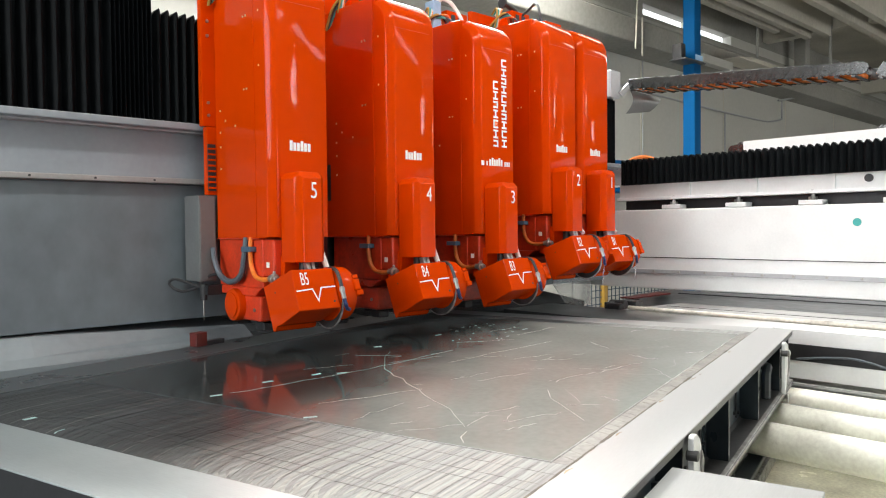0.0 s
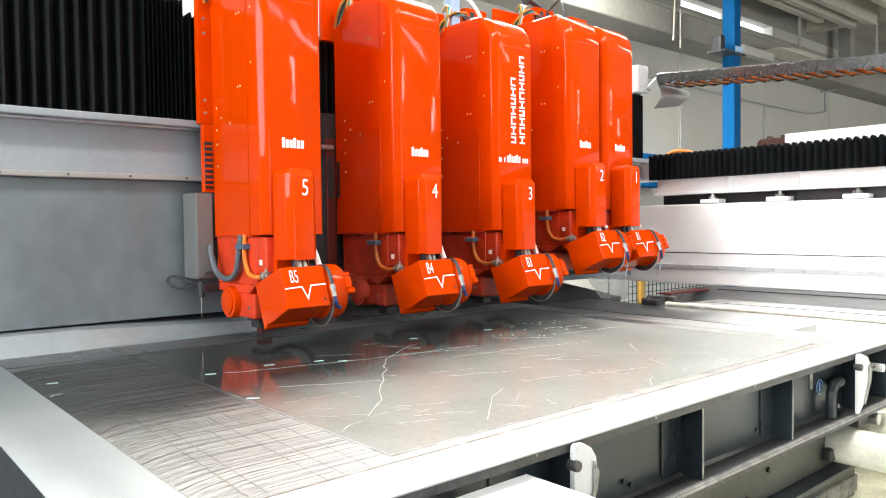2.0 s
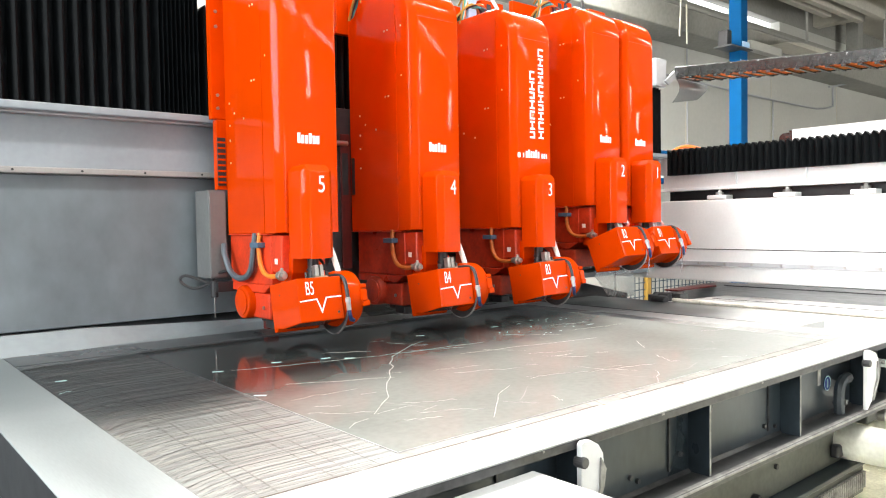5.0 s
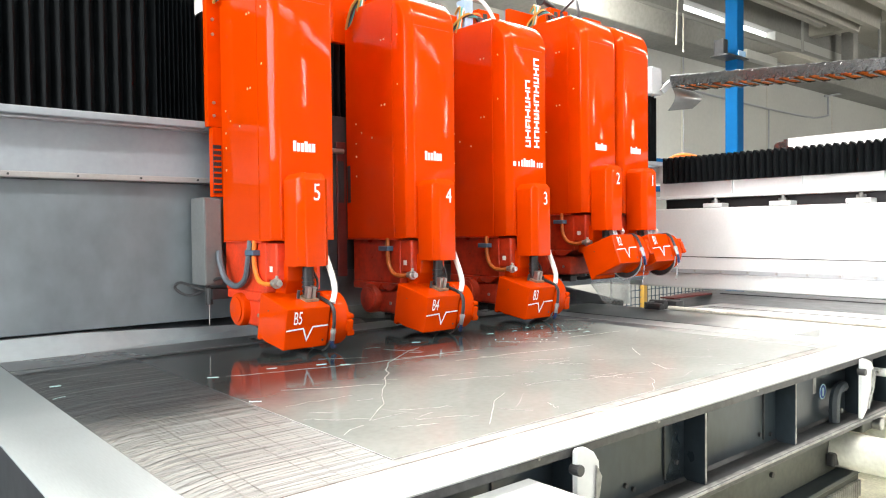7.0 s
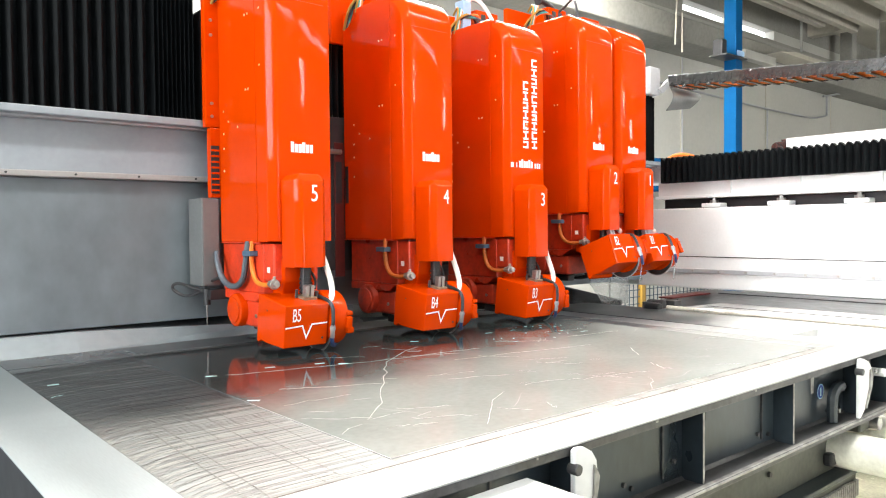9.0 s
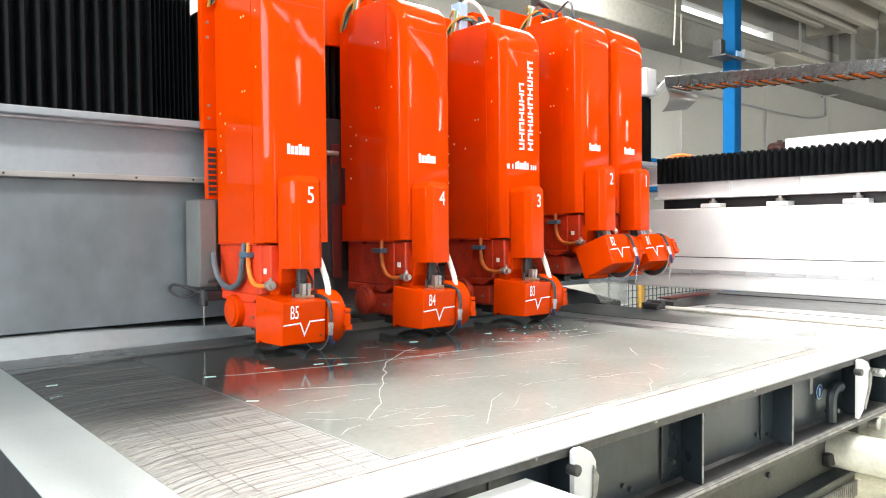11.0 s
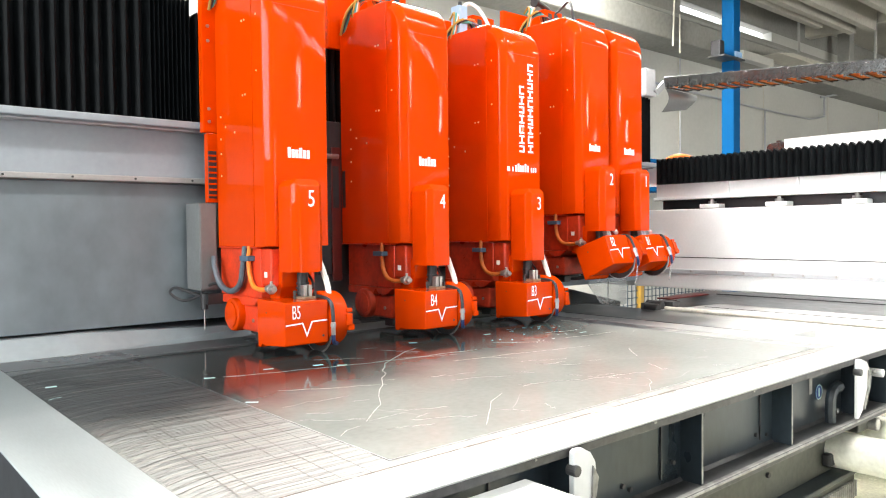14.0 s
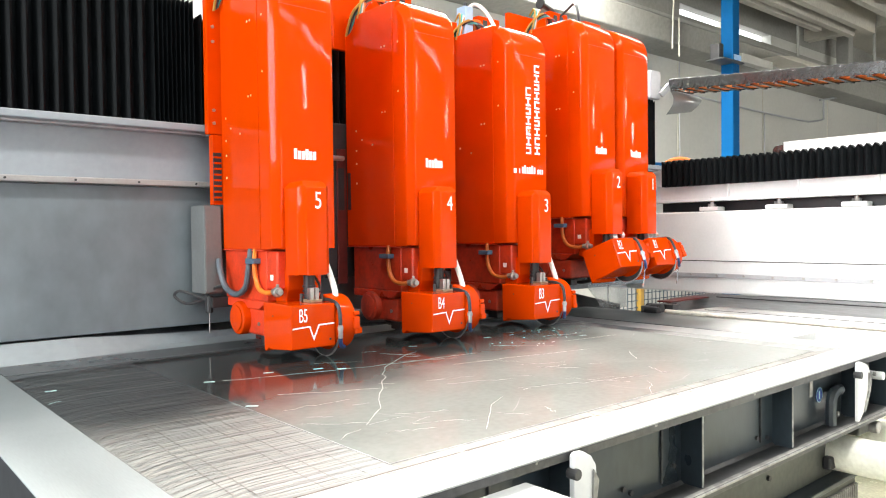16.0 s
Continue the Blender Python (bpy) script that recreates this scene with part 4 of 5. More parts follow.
part("side_panel", prism([(0.16, 1.1), (0.16, 0.86), (0.44, 0.855), (0.44, 1.1)], "y", 0.012, 0.02), FLAP, guard)


CHAIN_X = 6.22


def cable_carrier():
    t = thing("cable_carrier", "grey plastic cable carrier filled with orange cables", "cable chain", at=(CHAIN_X, 4.0, 0))
    pitch, wide = 0.122, 0.35
    plate = bmesh.new()
    box(0.0, 0.010, -0.055, 0.050, -0.050, 0.050, 0.004, bm=plate)
    merge(plate, cyl("x", (-0.058, 0.0), 0.047, -0.006, 0.006, 20, 0.002))
    merge(plate, cyl("x", (-0.058, 0.0), 0.013, -0.010, -0.006, 10))
    box(-0.004, 0.0, -0.002, 0.030, 0.026, 0.040, bm=plate)
    box(-0.004, 0.0, -0.002, 0.030, -0.040, -0.026, bm=plate)
    far = bmesh.new()
    box(wide - 0.010, wide, -0.055, 0.050, -0.050, 0.050, 0.004, bm=far)
    merge(far, cyl("x", (-0.058, 0.0), 0.047, wide - 0.016, wide - 0.004, 16))
    bar = bmesh.new()
    box(0.008, wide - 0.008, -0.020, 0.012, -0.060, -0.048, 0.003, bm=bar)
    box(0.0, 0.030, -0.024, 0.016, -0.066, -0.050, 0.003, bm=bar)
    lid = box(0.008, wide - 0.008, -0.020, 0.012, 0.046, 0.056, 0.003)
    pts = []
    y, z = -0.10, 2.932
    for i in range(17):
        pts.append((y, z, 5.1))
        y -= pitch
        z -= pitch * 0.0896
    r = 0.27
    cy, cz = y + 0.04, z - r
    n = 6
    for k in range(1, n + 1):
        a = math.pi * k / n
        pts.append((cy - r * math.sin(a), cz + r * math.cos(a), 5.1 + math.degrees(a) * 0.97))
    for k in range(1, 9):
        pts.append((cy + pitch * k, cz - r, 180.0))
    first = None
    for yy, zz, a in pts:
        if first is None:
            link = part("link", plate, CHAIN, t)
            first = [link, part("outer_plate", far, CHAIN, link), part("crossbar", bar, CHAIN, link), part("lid_bar", lid, CHAIN, link)]
        else:
            link = first[0].copy()
            scene.collection.objects.link(link)
            for q in first[1:]:
                o = q.copy()
                scene.collection.objects.link(o)
                o.parent = link
        link.matrix_basis = pose(0, yy, zz, a)
    for k in range(7):
        x = 0.035 + 0.047 * k
        part("cable", tube([(x, q[0], q[1] - 0.022 + 0.006 * (k % 2)) for q in pts[:17:2]], 0.021, 8, 3), ORANGE, t, "orange cable")
    part("end_clip", prism([(-0.18, 2.83), (-0.03, 2.94), (-0.01, 2.88), (-0.12, 2.80)], "y", -0.075, -0.055), BOXGREY, t, "pale bent end clip")
    b = bmesh.new()
    rows = []
    for k in range(9):
        u = k / 8
        dip = 0.06 * math.sin(math.pi * u)
        rows.append([b.verts.new((-0.01 + 0.57 * v - 0.12 * u + 0.06 * u * (1 - v), -0.07 - dip, 2.88 - 0.015 * v - (0.24 - 0.09 * v) * u)) for v in (0.0, 0.5, 0.85, 1.0 - 0.25 * u)])
    for u, v in zip(rows, rows[1:]):
        for k in range(3):
            b.faces.new((u[k], u[k + 1], v[k + 1], v[k]))
    part("end_chute", b, CABINET, t, "curved grey sheet under the chain end", smooth=True)
    return t


carrier = cable_carrier()
trough = thing("cable_trough", "white cable trough along the runway", "cable trough", at=(6.2, 0, 0))
part("floor_sheet", box(0.0, 0.42, -4.0, 2.82, 2.0, 2.02), WHITE, trough)
part("near_wall", box(0.0, 0.012, -4.0, 2.82, 2.02, 2.275, 0.003), WHITE, trough)
part("far_wall", box(0.408, 0.42, -4.0, 2.82, 2.02, 2.275, 0.003), WHITE, trough)
part("end_plate", box(0.012, 0.408, 2.80, 2.82, 2.02, 2.27), WHITE, trough)
part("orange_hose", tube([(0.05, 4.02, 2.12), (0.06, 3.98, 2.19), (0.05, 3.85, 2.225), (0.05, 3.70, 2.19), (0.05, 3.55, 2.10)], 0.02), ORANGE, trough, "orange hose")

# ---- cutting heads ----
YF = 3.27  # plane of the column fronts
SCREW = cyl("x", (0, 0), 0.0058, -0.003, 0.0, 8)
SCREW_MESH = bpy.data.meshes.new("screw")
SCREW.to_mesh(SCREW_MESH)
SCREW.free()
SCREW_MESH.materials.append(BRASS)


def arc(cy, cz, r, a0, a1, n):
    return [(cy + r * math.cos(math.radians(a0 + (a1 - a0) * i / n)), cz + r * math.sin(math.radians(a0 + (a1 - a0) * i / n))) for i in range(n + 1)]


PIVOT = (0.04, 1.34)
# cooling water: outlet on the guard, run of the stream, radius
JETRND = random.Random(8)
WATERJETS = {num: [((0.03 + 0.045 * JETRND.random(), -0.275 + 0.03 * JETRND.random(), -0.315), (JETRND.gauss(-0.006, 0.020), JETRND.gauss(0.006, 0.014), -0.105 - 0.02 * JETRND.random()), 0.0010 + 0.0012 * JETRND.random()) for _ in range(13)]
             + [((-0.06 + 0.08 * JETRND.random(), -0.22 + 0.05 * JETRND.random(), -0.33), (JETRND.gauss(0, 0.01), 0.01, -0.085), 0.0012) for _ in range(5)] for num in "543"}


def soft_prism(prof, axis, a, b_, r, seg=3):
    """A prism with all edges rounded but those of its flat cut bottom."""
    b = prism(prof, axis, a, b_)
    crease = 0.3 * r
    low = min(v.co.z for v in b.verts) + 1e-4
    sel = [e for e in b.edges if e.calc_face_angle(0) > 0.5 and not all(v.co.z < low for v in e.verts)]
    out = bmesh.ops.bevel(b, geom=sel, offset=r, segments=1, profile=0.5, affect="EDGES")
    facets = set(out["faces"])
    lines = [e for e in b.edges if len(e.link_faces) == 2 and len([f for f in e.link_faces if f in facets]) == 1 and e.calc_face_angle(0) > 0.4]
    bmesh.ops.bevel(b, geom=lines, offset=crease, segments=seg, profile=0.5, affect="EDGES")
    return b


def hood_shell():
    """The front hood of a column: a deep pressed sheet with broad rounded edges."""
    prof = [(-0.003, 1.500), (-0.003, 2.715)] + arc(0.19, 2.715, 0.193, 180, 108, 14)[1:] + [(0.1305, 1.500)]
    b = prism(prof, "x", -0.1735, 0.1735)

    def outer(v):
        return v.co.y < 0.12
    sel = [e for e in b.edges if abs(e.verts[0].co.x - e.verts[1].co.x) < 1e-6 and (outer(e.verts[0]) or outer(e.verts[1])) and not all(v.co.z < 1.501 for v in e.verts)]
    bmesh.ops.bevel(b, geom=[e for e in sel if e.verts[0].co.x > 0], offset=0.014, segments=3, profile=0.5, affect="EDGES")
    sel = [e for e in sel if e.is_valid and e.verts[0].co.x < 0]
    out = bmesh.ops.bevel(b, geom=sel, offset=0.040, segments=1, profile=0.5, affect="EDGES")
    facets = set(out["faces"])
    lines = [e for e in b.edges if len(e.link_faces) == 2 and len([f for f in e.link_faces if f in facets]) == 1 and e.calc_face_angle(0) > 0.4]
    bmesh.ops.bevel(b, geom=lines, offset=0.010, segments=3, profile=0.5, affect="EDGES")
    return b


def cutting_head(number, first=False):
    t = thing("cutting_head", "glossy orange-red saw head column numbered %s, hanging from the bridge" % number, "saw head", "saw heads on the bridge")
    # column behind a pressed hood that is rounded along its front and its arched top
    back = 0.59 if first else 0.645
    prof = [(0.128, 1.496), (0.128, 2.715 + math.sqrt(0.19 ** 2 - 0.062 ** 2))] + arc(0.19, 2.715, 0.19, 109, 90, 4)[1:] + [(back, 2.905), (back, 1.496)]
    part("column", prism(prof, "x", -0.17, 0.17, 0.004, 1), RED, t, smooth=True)
    hd = part("hood", hood_shell(), RED, t, smooth=True)
    part("seam", box(-0.135, 0.135, -0.0042, -0.003, 2.700, 2.703), RED_DULL, hd)
    part("fold", box(-0.1735, -0.17, 0.150, 0.160, 1.5, 2.885, 0.001), RED, t)
    part("hem", box(-0.172, 0.172, 0.13, back, 1.490, 1.4955), RED_DULL, t)
    if first:
        fl = part("carriage_plate", box(-0.245, 0.22, 0.595, 0.64, 2.12, 3.3, 0.006), RED, t)
        part("carriage_plate", box(-0.222, 0.2, 0.592, 0.64, 1.738, 2.118, 0.004), RED, t)
        for z in (2.18, 2.25, 2.62, 2.70):
            part("bolt", cyl("y", (-0.21, z), 0.009, 0.588, 0.595, 8), CHROME, fl)
        vent = part("vent", box(-0.2215, -0.176, 0.584, 0.5915, 1.76, 2.02), DARKER, t, "black vent behind red slats")
        for i in range(8):
            part("slat", box(-0.221, -0.177, 0.578, 0.584, 1.772 + 0.031 * i, 1.782 + 0.031 * i), RED, vent)
    else:
        part("carriage_plate", box(-0.245, 0.1, 0.66, 0.70, 2.72, 3.06, 0.006), RED, t)
        part("slide_plate", box(-0.33, 0.19, 0.66, 0.68, 1.30, 2.26, 0.004), DARKER, t, "black slide plate")
        strip = part("cable_strip", box(-0.240, -0.171, 0.648, 0.659, 1.26, 2.10, 0.003), MAROON, t, "dirty dark red mounting strip")
        part("side_slot", box(-0.232, -0.190, 0.6445, 0.648, 1.72, 1.98), DARKER, strip, "black slot")
        part("fitting", cyl("x", (0.635, 2.04), 0.016, -0.29, -0.20, 10), CHROME, strip)
        part("side_slot", box(-0.1715, -0.168, 0.60, 0.635, 1.72, 1.95), DARKER, t)
    for y, z in ((0.10, 2.66), (0.10, 2.38), (0.10, 2.11), (0.10, 1.83), (0.10, 1.56), (0.23, 2.66), (0.26, 2.66), (0.23, 2.28), (0.26, 2.28), (0.47, 2.14), (0.53, 2.20), (0.53, 2.08), (0.53, 2.0), (0.36, 2.10), (0.53, 1.88)):
        s = new("screw", SCREW_MESH)
        s.parent = t
        s.location = (-0.17, y, z)
    # number cover
    cov = part("number_cover", soft_prism([(-0.17, 1.375), (-0.17, 1.83), (0.02, 1.83), (0.02, 1.375)], "x", -0.125, 0.05, 0.032), RED, t, smooth=True)
    part("number", moved(letters(number, 0.116, 0.76), pose(-0.028, -0.1712, 1.73, 90)), PRINT, cov, "white number %s" % number)
    # maker's mark as plain bars
    if number == "3":
        for k, (u, w, n, h) in enumerate(((-0.004, 0.046, 7, 0.056), (0.078, 0.048, 10, 0.051))):
            zz = 2.072
            for i in range(n):
                hh = h * (1.0 if (i + k) % 4 else 0.8)
                side = (w / 2 - 0.006) * (1, 0, -1, 0)[(i + k) % 4]
                part("print_bar", box(u - w / 2, u + w / 2, -0.0046, -0.0031, zz, zz + 0.012), PRINT, t)
                part("print_bar", box(u - w / 2, u + w / 2, -0.0046, -0.0031, zz + hh - 0.012, zz + hh), PRINT, t)
                part("print_bar", box(u + side - 0.006, u + side + 0.006, -0.0046, -0.0031, zz + 0.012, zz + hh - 0.012), PRINT, t)
                zz += hh + 0.010
        marks = [(-0.13, 0.025), (-0.09, 0.01), (-0.06, 0.016), (-0.038, 0.016), (-0.016, 0.016), (0.006, 0.016), (0.028, 0.016), (0.05, 0.016), (0.085, 0.012), (0.105, 0.012), (0.125, 0.012)]
        base = 1.945
    else:
        marks = [(-0.052 + 0.0215 * i, 0.017) for i in range(6)]
        base = 1.945
    for i, (u, w) in enumerate(marks):
        big = (-0.07 < u < 0.06)
        part("print_bar", box(u - w / 2, u + w / 2, -0.0046, -0.0031, base, base + (0.052 if big and i % 3 == 0 else 0.042 if big else 0.03)), PRINT, t, "white printed mark")
    # lower housing
    low_red = RED_DULL if first else RED_SOILED
    part("lower_housing", box(-0.155, 0.155, 0.12, 0.60, 1.235, 1.489, 0.006), low_red, t)
    part("gear_case", box(-0.15, 0.10, 0.02, 0.16, 1.30, 1.489, 0.01), low_red, t)
    part("label_plate", box(-0.1515, -0.1495, 0.062, 0.092, 1.344, 1.372), PRINT, t, "small white label")
    part("wedge", prism([(0.60, 1.235), (0.13, 1.235), (0.20, 1.19), (0.60, 1.19)], "x", -0.16, 0.15, 0.006), low_red, t)
    mot = part("swivel_motor", cyl("x", (0.40, 1.135), 0.088, -0.19, 0.12, 32, 0.012), RED if first else RED_DIRTY, t, smooth=True)
    part("cap", cyl("x", (0.40, 1.135), 0.068, -0.198, -0.19, 28, 0.003), RED if first else RED_DIRTY, mot, smooth=True)
    part("motor_block", box(-0.15, 0.12, 0.16, 0.40, 1.055, 1.19, 0.012), RED_DULL if first else RED_DIRTY, t)
    part("underside", box(-0.10, 0.10, 0.22, 0.36, 1.03, 1.056, 0.008), DARKER, t, "black underside with fittings")
    part("fitting", box(-0.12, -0.05, 0.18, 0.27, 1.005, 1.05, 0.006), DARKER, t)
    part("fitting", cyl("y", (-0.03, 1.035), 0.022, 0.30, 0.42, 10), DARKER, t)
    part("fitting", box(0.0, 0.07, 0.36, 0.47, 1.035, 1.07, 0.006), DARKER, t)
    part("black_hose", tube([(0.06, 0.42, 1.06), (0.12, 0.36, 1.02), (0.17, 0.28, 1.015), (0.20, 0.20, 1.05), (0.19, 0.14, 1.12)], 0.016), DARKER, t, "thick black hose")
    part("test_port", cyl("x", (0.22, 1.115), 0.010, -0.156, -0.15, 10), CHROME, t)
    # neck under the cover
    part("neck", prism([(-0.02, 1.41), (0.10, 1.41), (0.12, 1.22), (0.03, 1.20), (-0.01, 1.30)], "x", -0.11, 0.06, 0.006), RED, t)
    part("drive_boot", cyl("z", (-0.02, -0.06), 0.028, 1.17, 1.40, 16), DARKER, t, "black ribbed boot")
    for i in range(6):
        part("boot_rib", cyl("z", (-0.02, -0.06), 0.033, 1.20 + 0.022 * i, 1.21 + 0.022 * i, 16), DARKER, t)
    con = part("connector", cyl("y", (-0.168, 1.292), 0.016, -0.045, 0.03, 14, 0.002), CHROME, t, "chrome hose connector")
    part("nut", cyl("y", (-0.168, 1.292), 0.026, -0.022, 0.0, 14, 0.003), CHROME, con)
    part("nut", cyl("y", (-0.168, 1.292), 0.018, 0.012, 0.028, 6), CHROME, con)
    part("tap", moved(cyl("z", (0, 0), 0.008, 0, 0.022, 8), pose(-0.166, -0.01, 1.308)), CHROME, con)
    # Heads 4 to 1 take a darker orange: the shade between heads, painted.
    part("orange_hose", tube([(-0.165, 0.22, 1.50), (-0.175, 0.215, 1.43), (-0.175, 0.20, 1.345), (-0.178, 0.15, 1.295), (-0.17, 0.08, 1.283), (-0.168, 0.025, 1.292)], 0.0125), ORANGE if first else ORANGE_SHADED, t, "orange hose")
    part("hose_clip", box(-0.198, -0.15, 0.185, 0.275, 1.425, 1.452, 0.003), CLIP, t, "grey-blue hose clip")
    part("white_hose", tube([(0.045, -0.12, 1.42), (0.062, -0.13, 1.36), (0.069, -0.15, 1.30), (0.060, -0.175, 1.245), (0.036, -0.19, 1.195)] if first or number in "543" else [(0.03, -0.06, 1.38), (0.05, -0.09, 1.40), (0.06, -0.12, 1.385), (0.055, -0.15, 1.36)], 0.015), WHITEHOSE, t, "white braided hose")
    if first:
        part("grey_hose", tube([(-0.168, 0.265, 1.50), (-0.18, 0.27, 1.40), (-0.185, 0.30, 1.30), (-0.19, 0.40, 1.26), (-0.2, 0.50, 1.29), (-0.21, 0.55, 1.38), (-0.2, 0.58, 1.44)], 0.0165), GREYHOSE, t, "thick grey hose")
        cab = part("junction_box", box(-0.276, -0.176, 0.60, 0.78, 1.255, 1.735, 0.004), CABINET, t, "grey junction box")
        part("box_door", box(-0.271, -0.181, 0.592, 0.5995, 1.265, 1.725, 0.002), CABINET, cab)
        part("cable_loop", tube([(-0.19, 0.55, 1.30), (-0.23, 0.60, 1.28), (-0.27, 0.66, 1.22), (-0.33, 0.72, 1.20), (-0.38, 0.76, 1.24), (-0.36, 0.74, 1.27), (-0.30, 0.68, 1.245), (-0.25, 0.62, 1.22)], 0.008), DARKER, t, "loose black cable loop")
        pr = part("probe", cyl("z", (-0.245, 0.62), 0.02, 1.15, 1.24, 12, 0.003), DARKER, t, "black touch probe")
        part("stylus", cyl("z", (-0.245, 0.62), 0.003, 1.04, 1.15, 6), CHROME, pr)
        part("probe_arm", box(-0.245, -0.10, 0.57, 0.64, 1.18, 1.235), DARKER, t)
    # cables and brackets at the top of the carriage
    rnd = random.Random(int(number) * 3)
    for k, mt in enumerate((YELLOW, DARKER, TEAL, ORANGE, GREYHOSE)):
        o = 0.03 * k
        part("cable", tube([(-0.21 + o * 0.3, 0.57, 2.78 + 0.01 * k), (-0.2 + o, 0.50, 2.92 + 0.02 * k), (-0.1 + o, 0.45, 3.0 + 0.03 * rnd.random()), (0.03 + o, 0.52, 2.98), (0.10 + o, 0.6, 2.93)], 0.008, 6), mt, t)
    if first:
        part("bracket", box(0.02, 0.2, 0.40, 0.58, 2.905, 2.965, 0.004), RED, t)
    else:
        frame_plate = part("bracket", box(0.04, 0.25, 0.50, 0.515, 2.905, 3.085, 0.004), RED, t, "orange-red cable bracket")
        part("bracket_wall", box(0.04, 0.055, 0.516, 0.64, 2.905, 3.085, 0.003), RED, frame_plate)
        for x in (0.085, 0.155):
            part("hole", box(x, x + 0.04, 0.4965, 0.4995, 3.02, 3.06), DARKER, frame_plate)
        if number == "3":
            vb = part("valve_box", box(-0.12, -0.045, 0.46, 0.55, 2.906, 3.115, 0.006), PALEBLUE, t, "pale blue valve box")
            part("gland", cyl("z", (-0.08, 0.50), 0.014, 3.116, 3.15, 10, 0.003), FASCIA, vb)
            part("white_hose", tube([(-0.06, 0.50, 3.11), (-0.02, 0.47, 3.14), (0.02, 0.42, 3.10), (0.05, 0.36, 2.99), (0.055, 0.33, 2.905)], 0.013), WHITEHOSE, t)
        if number == "2":
            part("black_hose", tube([(0.14, 0.55, 3.02), (0.18, 0.45, 3.10), (0.12, 0.32, 3.11), (0.06, 0.24, 3.0), (0.04, 0.21, 2.905)], 0.010), DARKER, t)
            elbow = part("pipe_elbow", tube([(0.24, 0.62, 2.95), (0.24, 0.62, 3.06), (0.20, 0.60, 3.12), (0.10, 0.58, 3.14), (0.02, 0.57, 3.15)], 0.022, 10), DARKER, t, "black pipe elbow")
            part("flange", cyl("x", (0.57, 3.15), 0.042, 0.005, 0.025, 16, 0.003), DARKER, elbow)
        for k, mt in enumerate((YELLOW, TEAL, WHITEHOSE, ORANGE)):
            part("cable", tube([(-0.17 + 0.012 * k, 0.50, 2.88), (-0.165 + 0.012 * k, 0.47, 2.98 + 0.01 * k), (-0.145 + 0.02 * k, 0.49, 3.06), (-0.12 + 0.02 * k, 0.56, 3.03)], 0.007, 6), mt, t)
    # tilting saw unit: guard box with blade cover, about the pivot
    q = [(-0.005, -0.096), (-0.282, -0.098), (-0.280, -0.302), (-0.10, -0.318), (-0.05, -0.314), (-0.035, -0.330), (-0.010, -0.330)]
    unit = part("tilting_unit", prism(q, "x", -0.222, 0.012, 0.005, 2), RED, t, "orange-red guard box")
    unit.location = (0, PIVOT[0], PIVOT[1])
    # the front face's own frame: right, up, out
    ft, fb = Vector((0, *q[1])), Vector((0, *q[2]))
    upv = (ft - fb).normalized()
    outv = Vector((0, upv.z, -upv.y)) * -1
    if outv.y > 0:
        outv = -outv
    face = Matrix(((1, 0, 0, -0.105), (0, upv.y, outv.y, ft.y), (0, upv.z, outv.z, ft.z), (0, 0, 0, 1)))
    part("lettering", moved(letters("B" + number, 0.09, 0.5), face @ Matrix.Translation((-0.055, -0.052, 0.0012))), PRINT, unit, "white lettering B%s" % number)
    st = [(-0.112, -0.104), (-0.02, -0.098), (0.0, -0.152), (0.026, -0.094), (0.112, -0.092), (0.112, -0.099), (0.031, -0.101), (0.0, -0.170), (-0.025, -0.105), (-0.112, -0.111)]
    part("stripe", moved(prism(st, "z", 0, 0.001), face @ Matrix.Translation((0, 0, 0.0008))), PRINT, unit, "white line with a V notch")
    part("screw_plug", moved(cyl("z", (0.09, -0.17), 0.006, 0, 0.002, 10), face), DARKER, unit)
    part("screw_plug", cyl("x", (q[0][0] - 0.10, q[0][1] - 0.06), 0.004, -0.224, -0.222, 8), DARKER, unit)
    cy, cz = -0.165, -0.200
    disc = part("blade_guard", cyl("x", (cy, cz), 0.138, 0.02, 0.125, 44, 0.016), RED, unit, smooth=True)
    part("latch", box(0.10, 0.135, cy - 0.15, cy - 0.095, cz - 0.03, cz + 0.03, 0.006), RED, disc)
    part("latch", box(0.11, 0.15, cy - 0.145, cy - 0.11, cz - 0.055, cz - 0.025, 0.006), RED, disc)
    part("latch", box(0.105, 0.14, cy - 0.14, cy - 0.10, cz + 0.034, cz + 0.055, 0.005), RED, disc)
    part("strap", tube([(0.018, -0.17, -0.088), (0.020, -0.25, -0.092), (0.024, -0.292, -0.115), (0.026, -0.304, -0.165), (0.026, -0.306, -0.205)], 0.0095, 8), DARKER, unit, "black water hose")
    part("hose_fitting", cyl("z", (0.026, -0.306), 0.0115, -0.268, -0.205, 10, 0.002), CHROME, unit)
    part("nut", cyl("z", (0.026, -0.306), 0.015, -0.228, -0.213, 6), BOXGREY, unit)
    part("hose_end", tube([(0.026, -0.306, -0.266), (0.030, -0.302, -0.29), (0.045, -0.285, -0.31), (0.068, -0.27, -0.315)], 0.010, 7), NAVY, unit, "dark blue braided hose end")
    blade = part("saw_blade", cyl("x", (-0.150, -0.236), 0.132, 0.030, 0.036, 56), FASCIA, unit, "dark steel saw blade")
    ring = [(-0.150 + r * math.cos(2 * math.pi * k / 56), -0.236 + r * math.sin(2 * math.pi * k / 56)) for r, ks in ((0.136, range(57)), (0.130, range(56, -1, -1))) for k in ks]
    part("blade_rim", prism(ring, "x", 0.029, 0.037), SCUFF if number in "543" else STEEL, blade, "bright segmented rim")
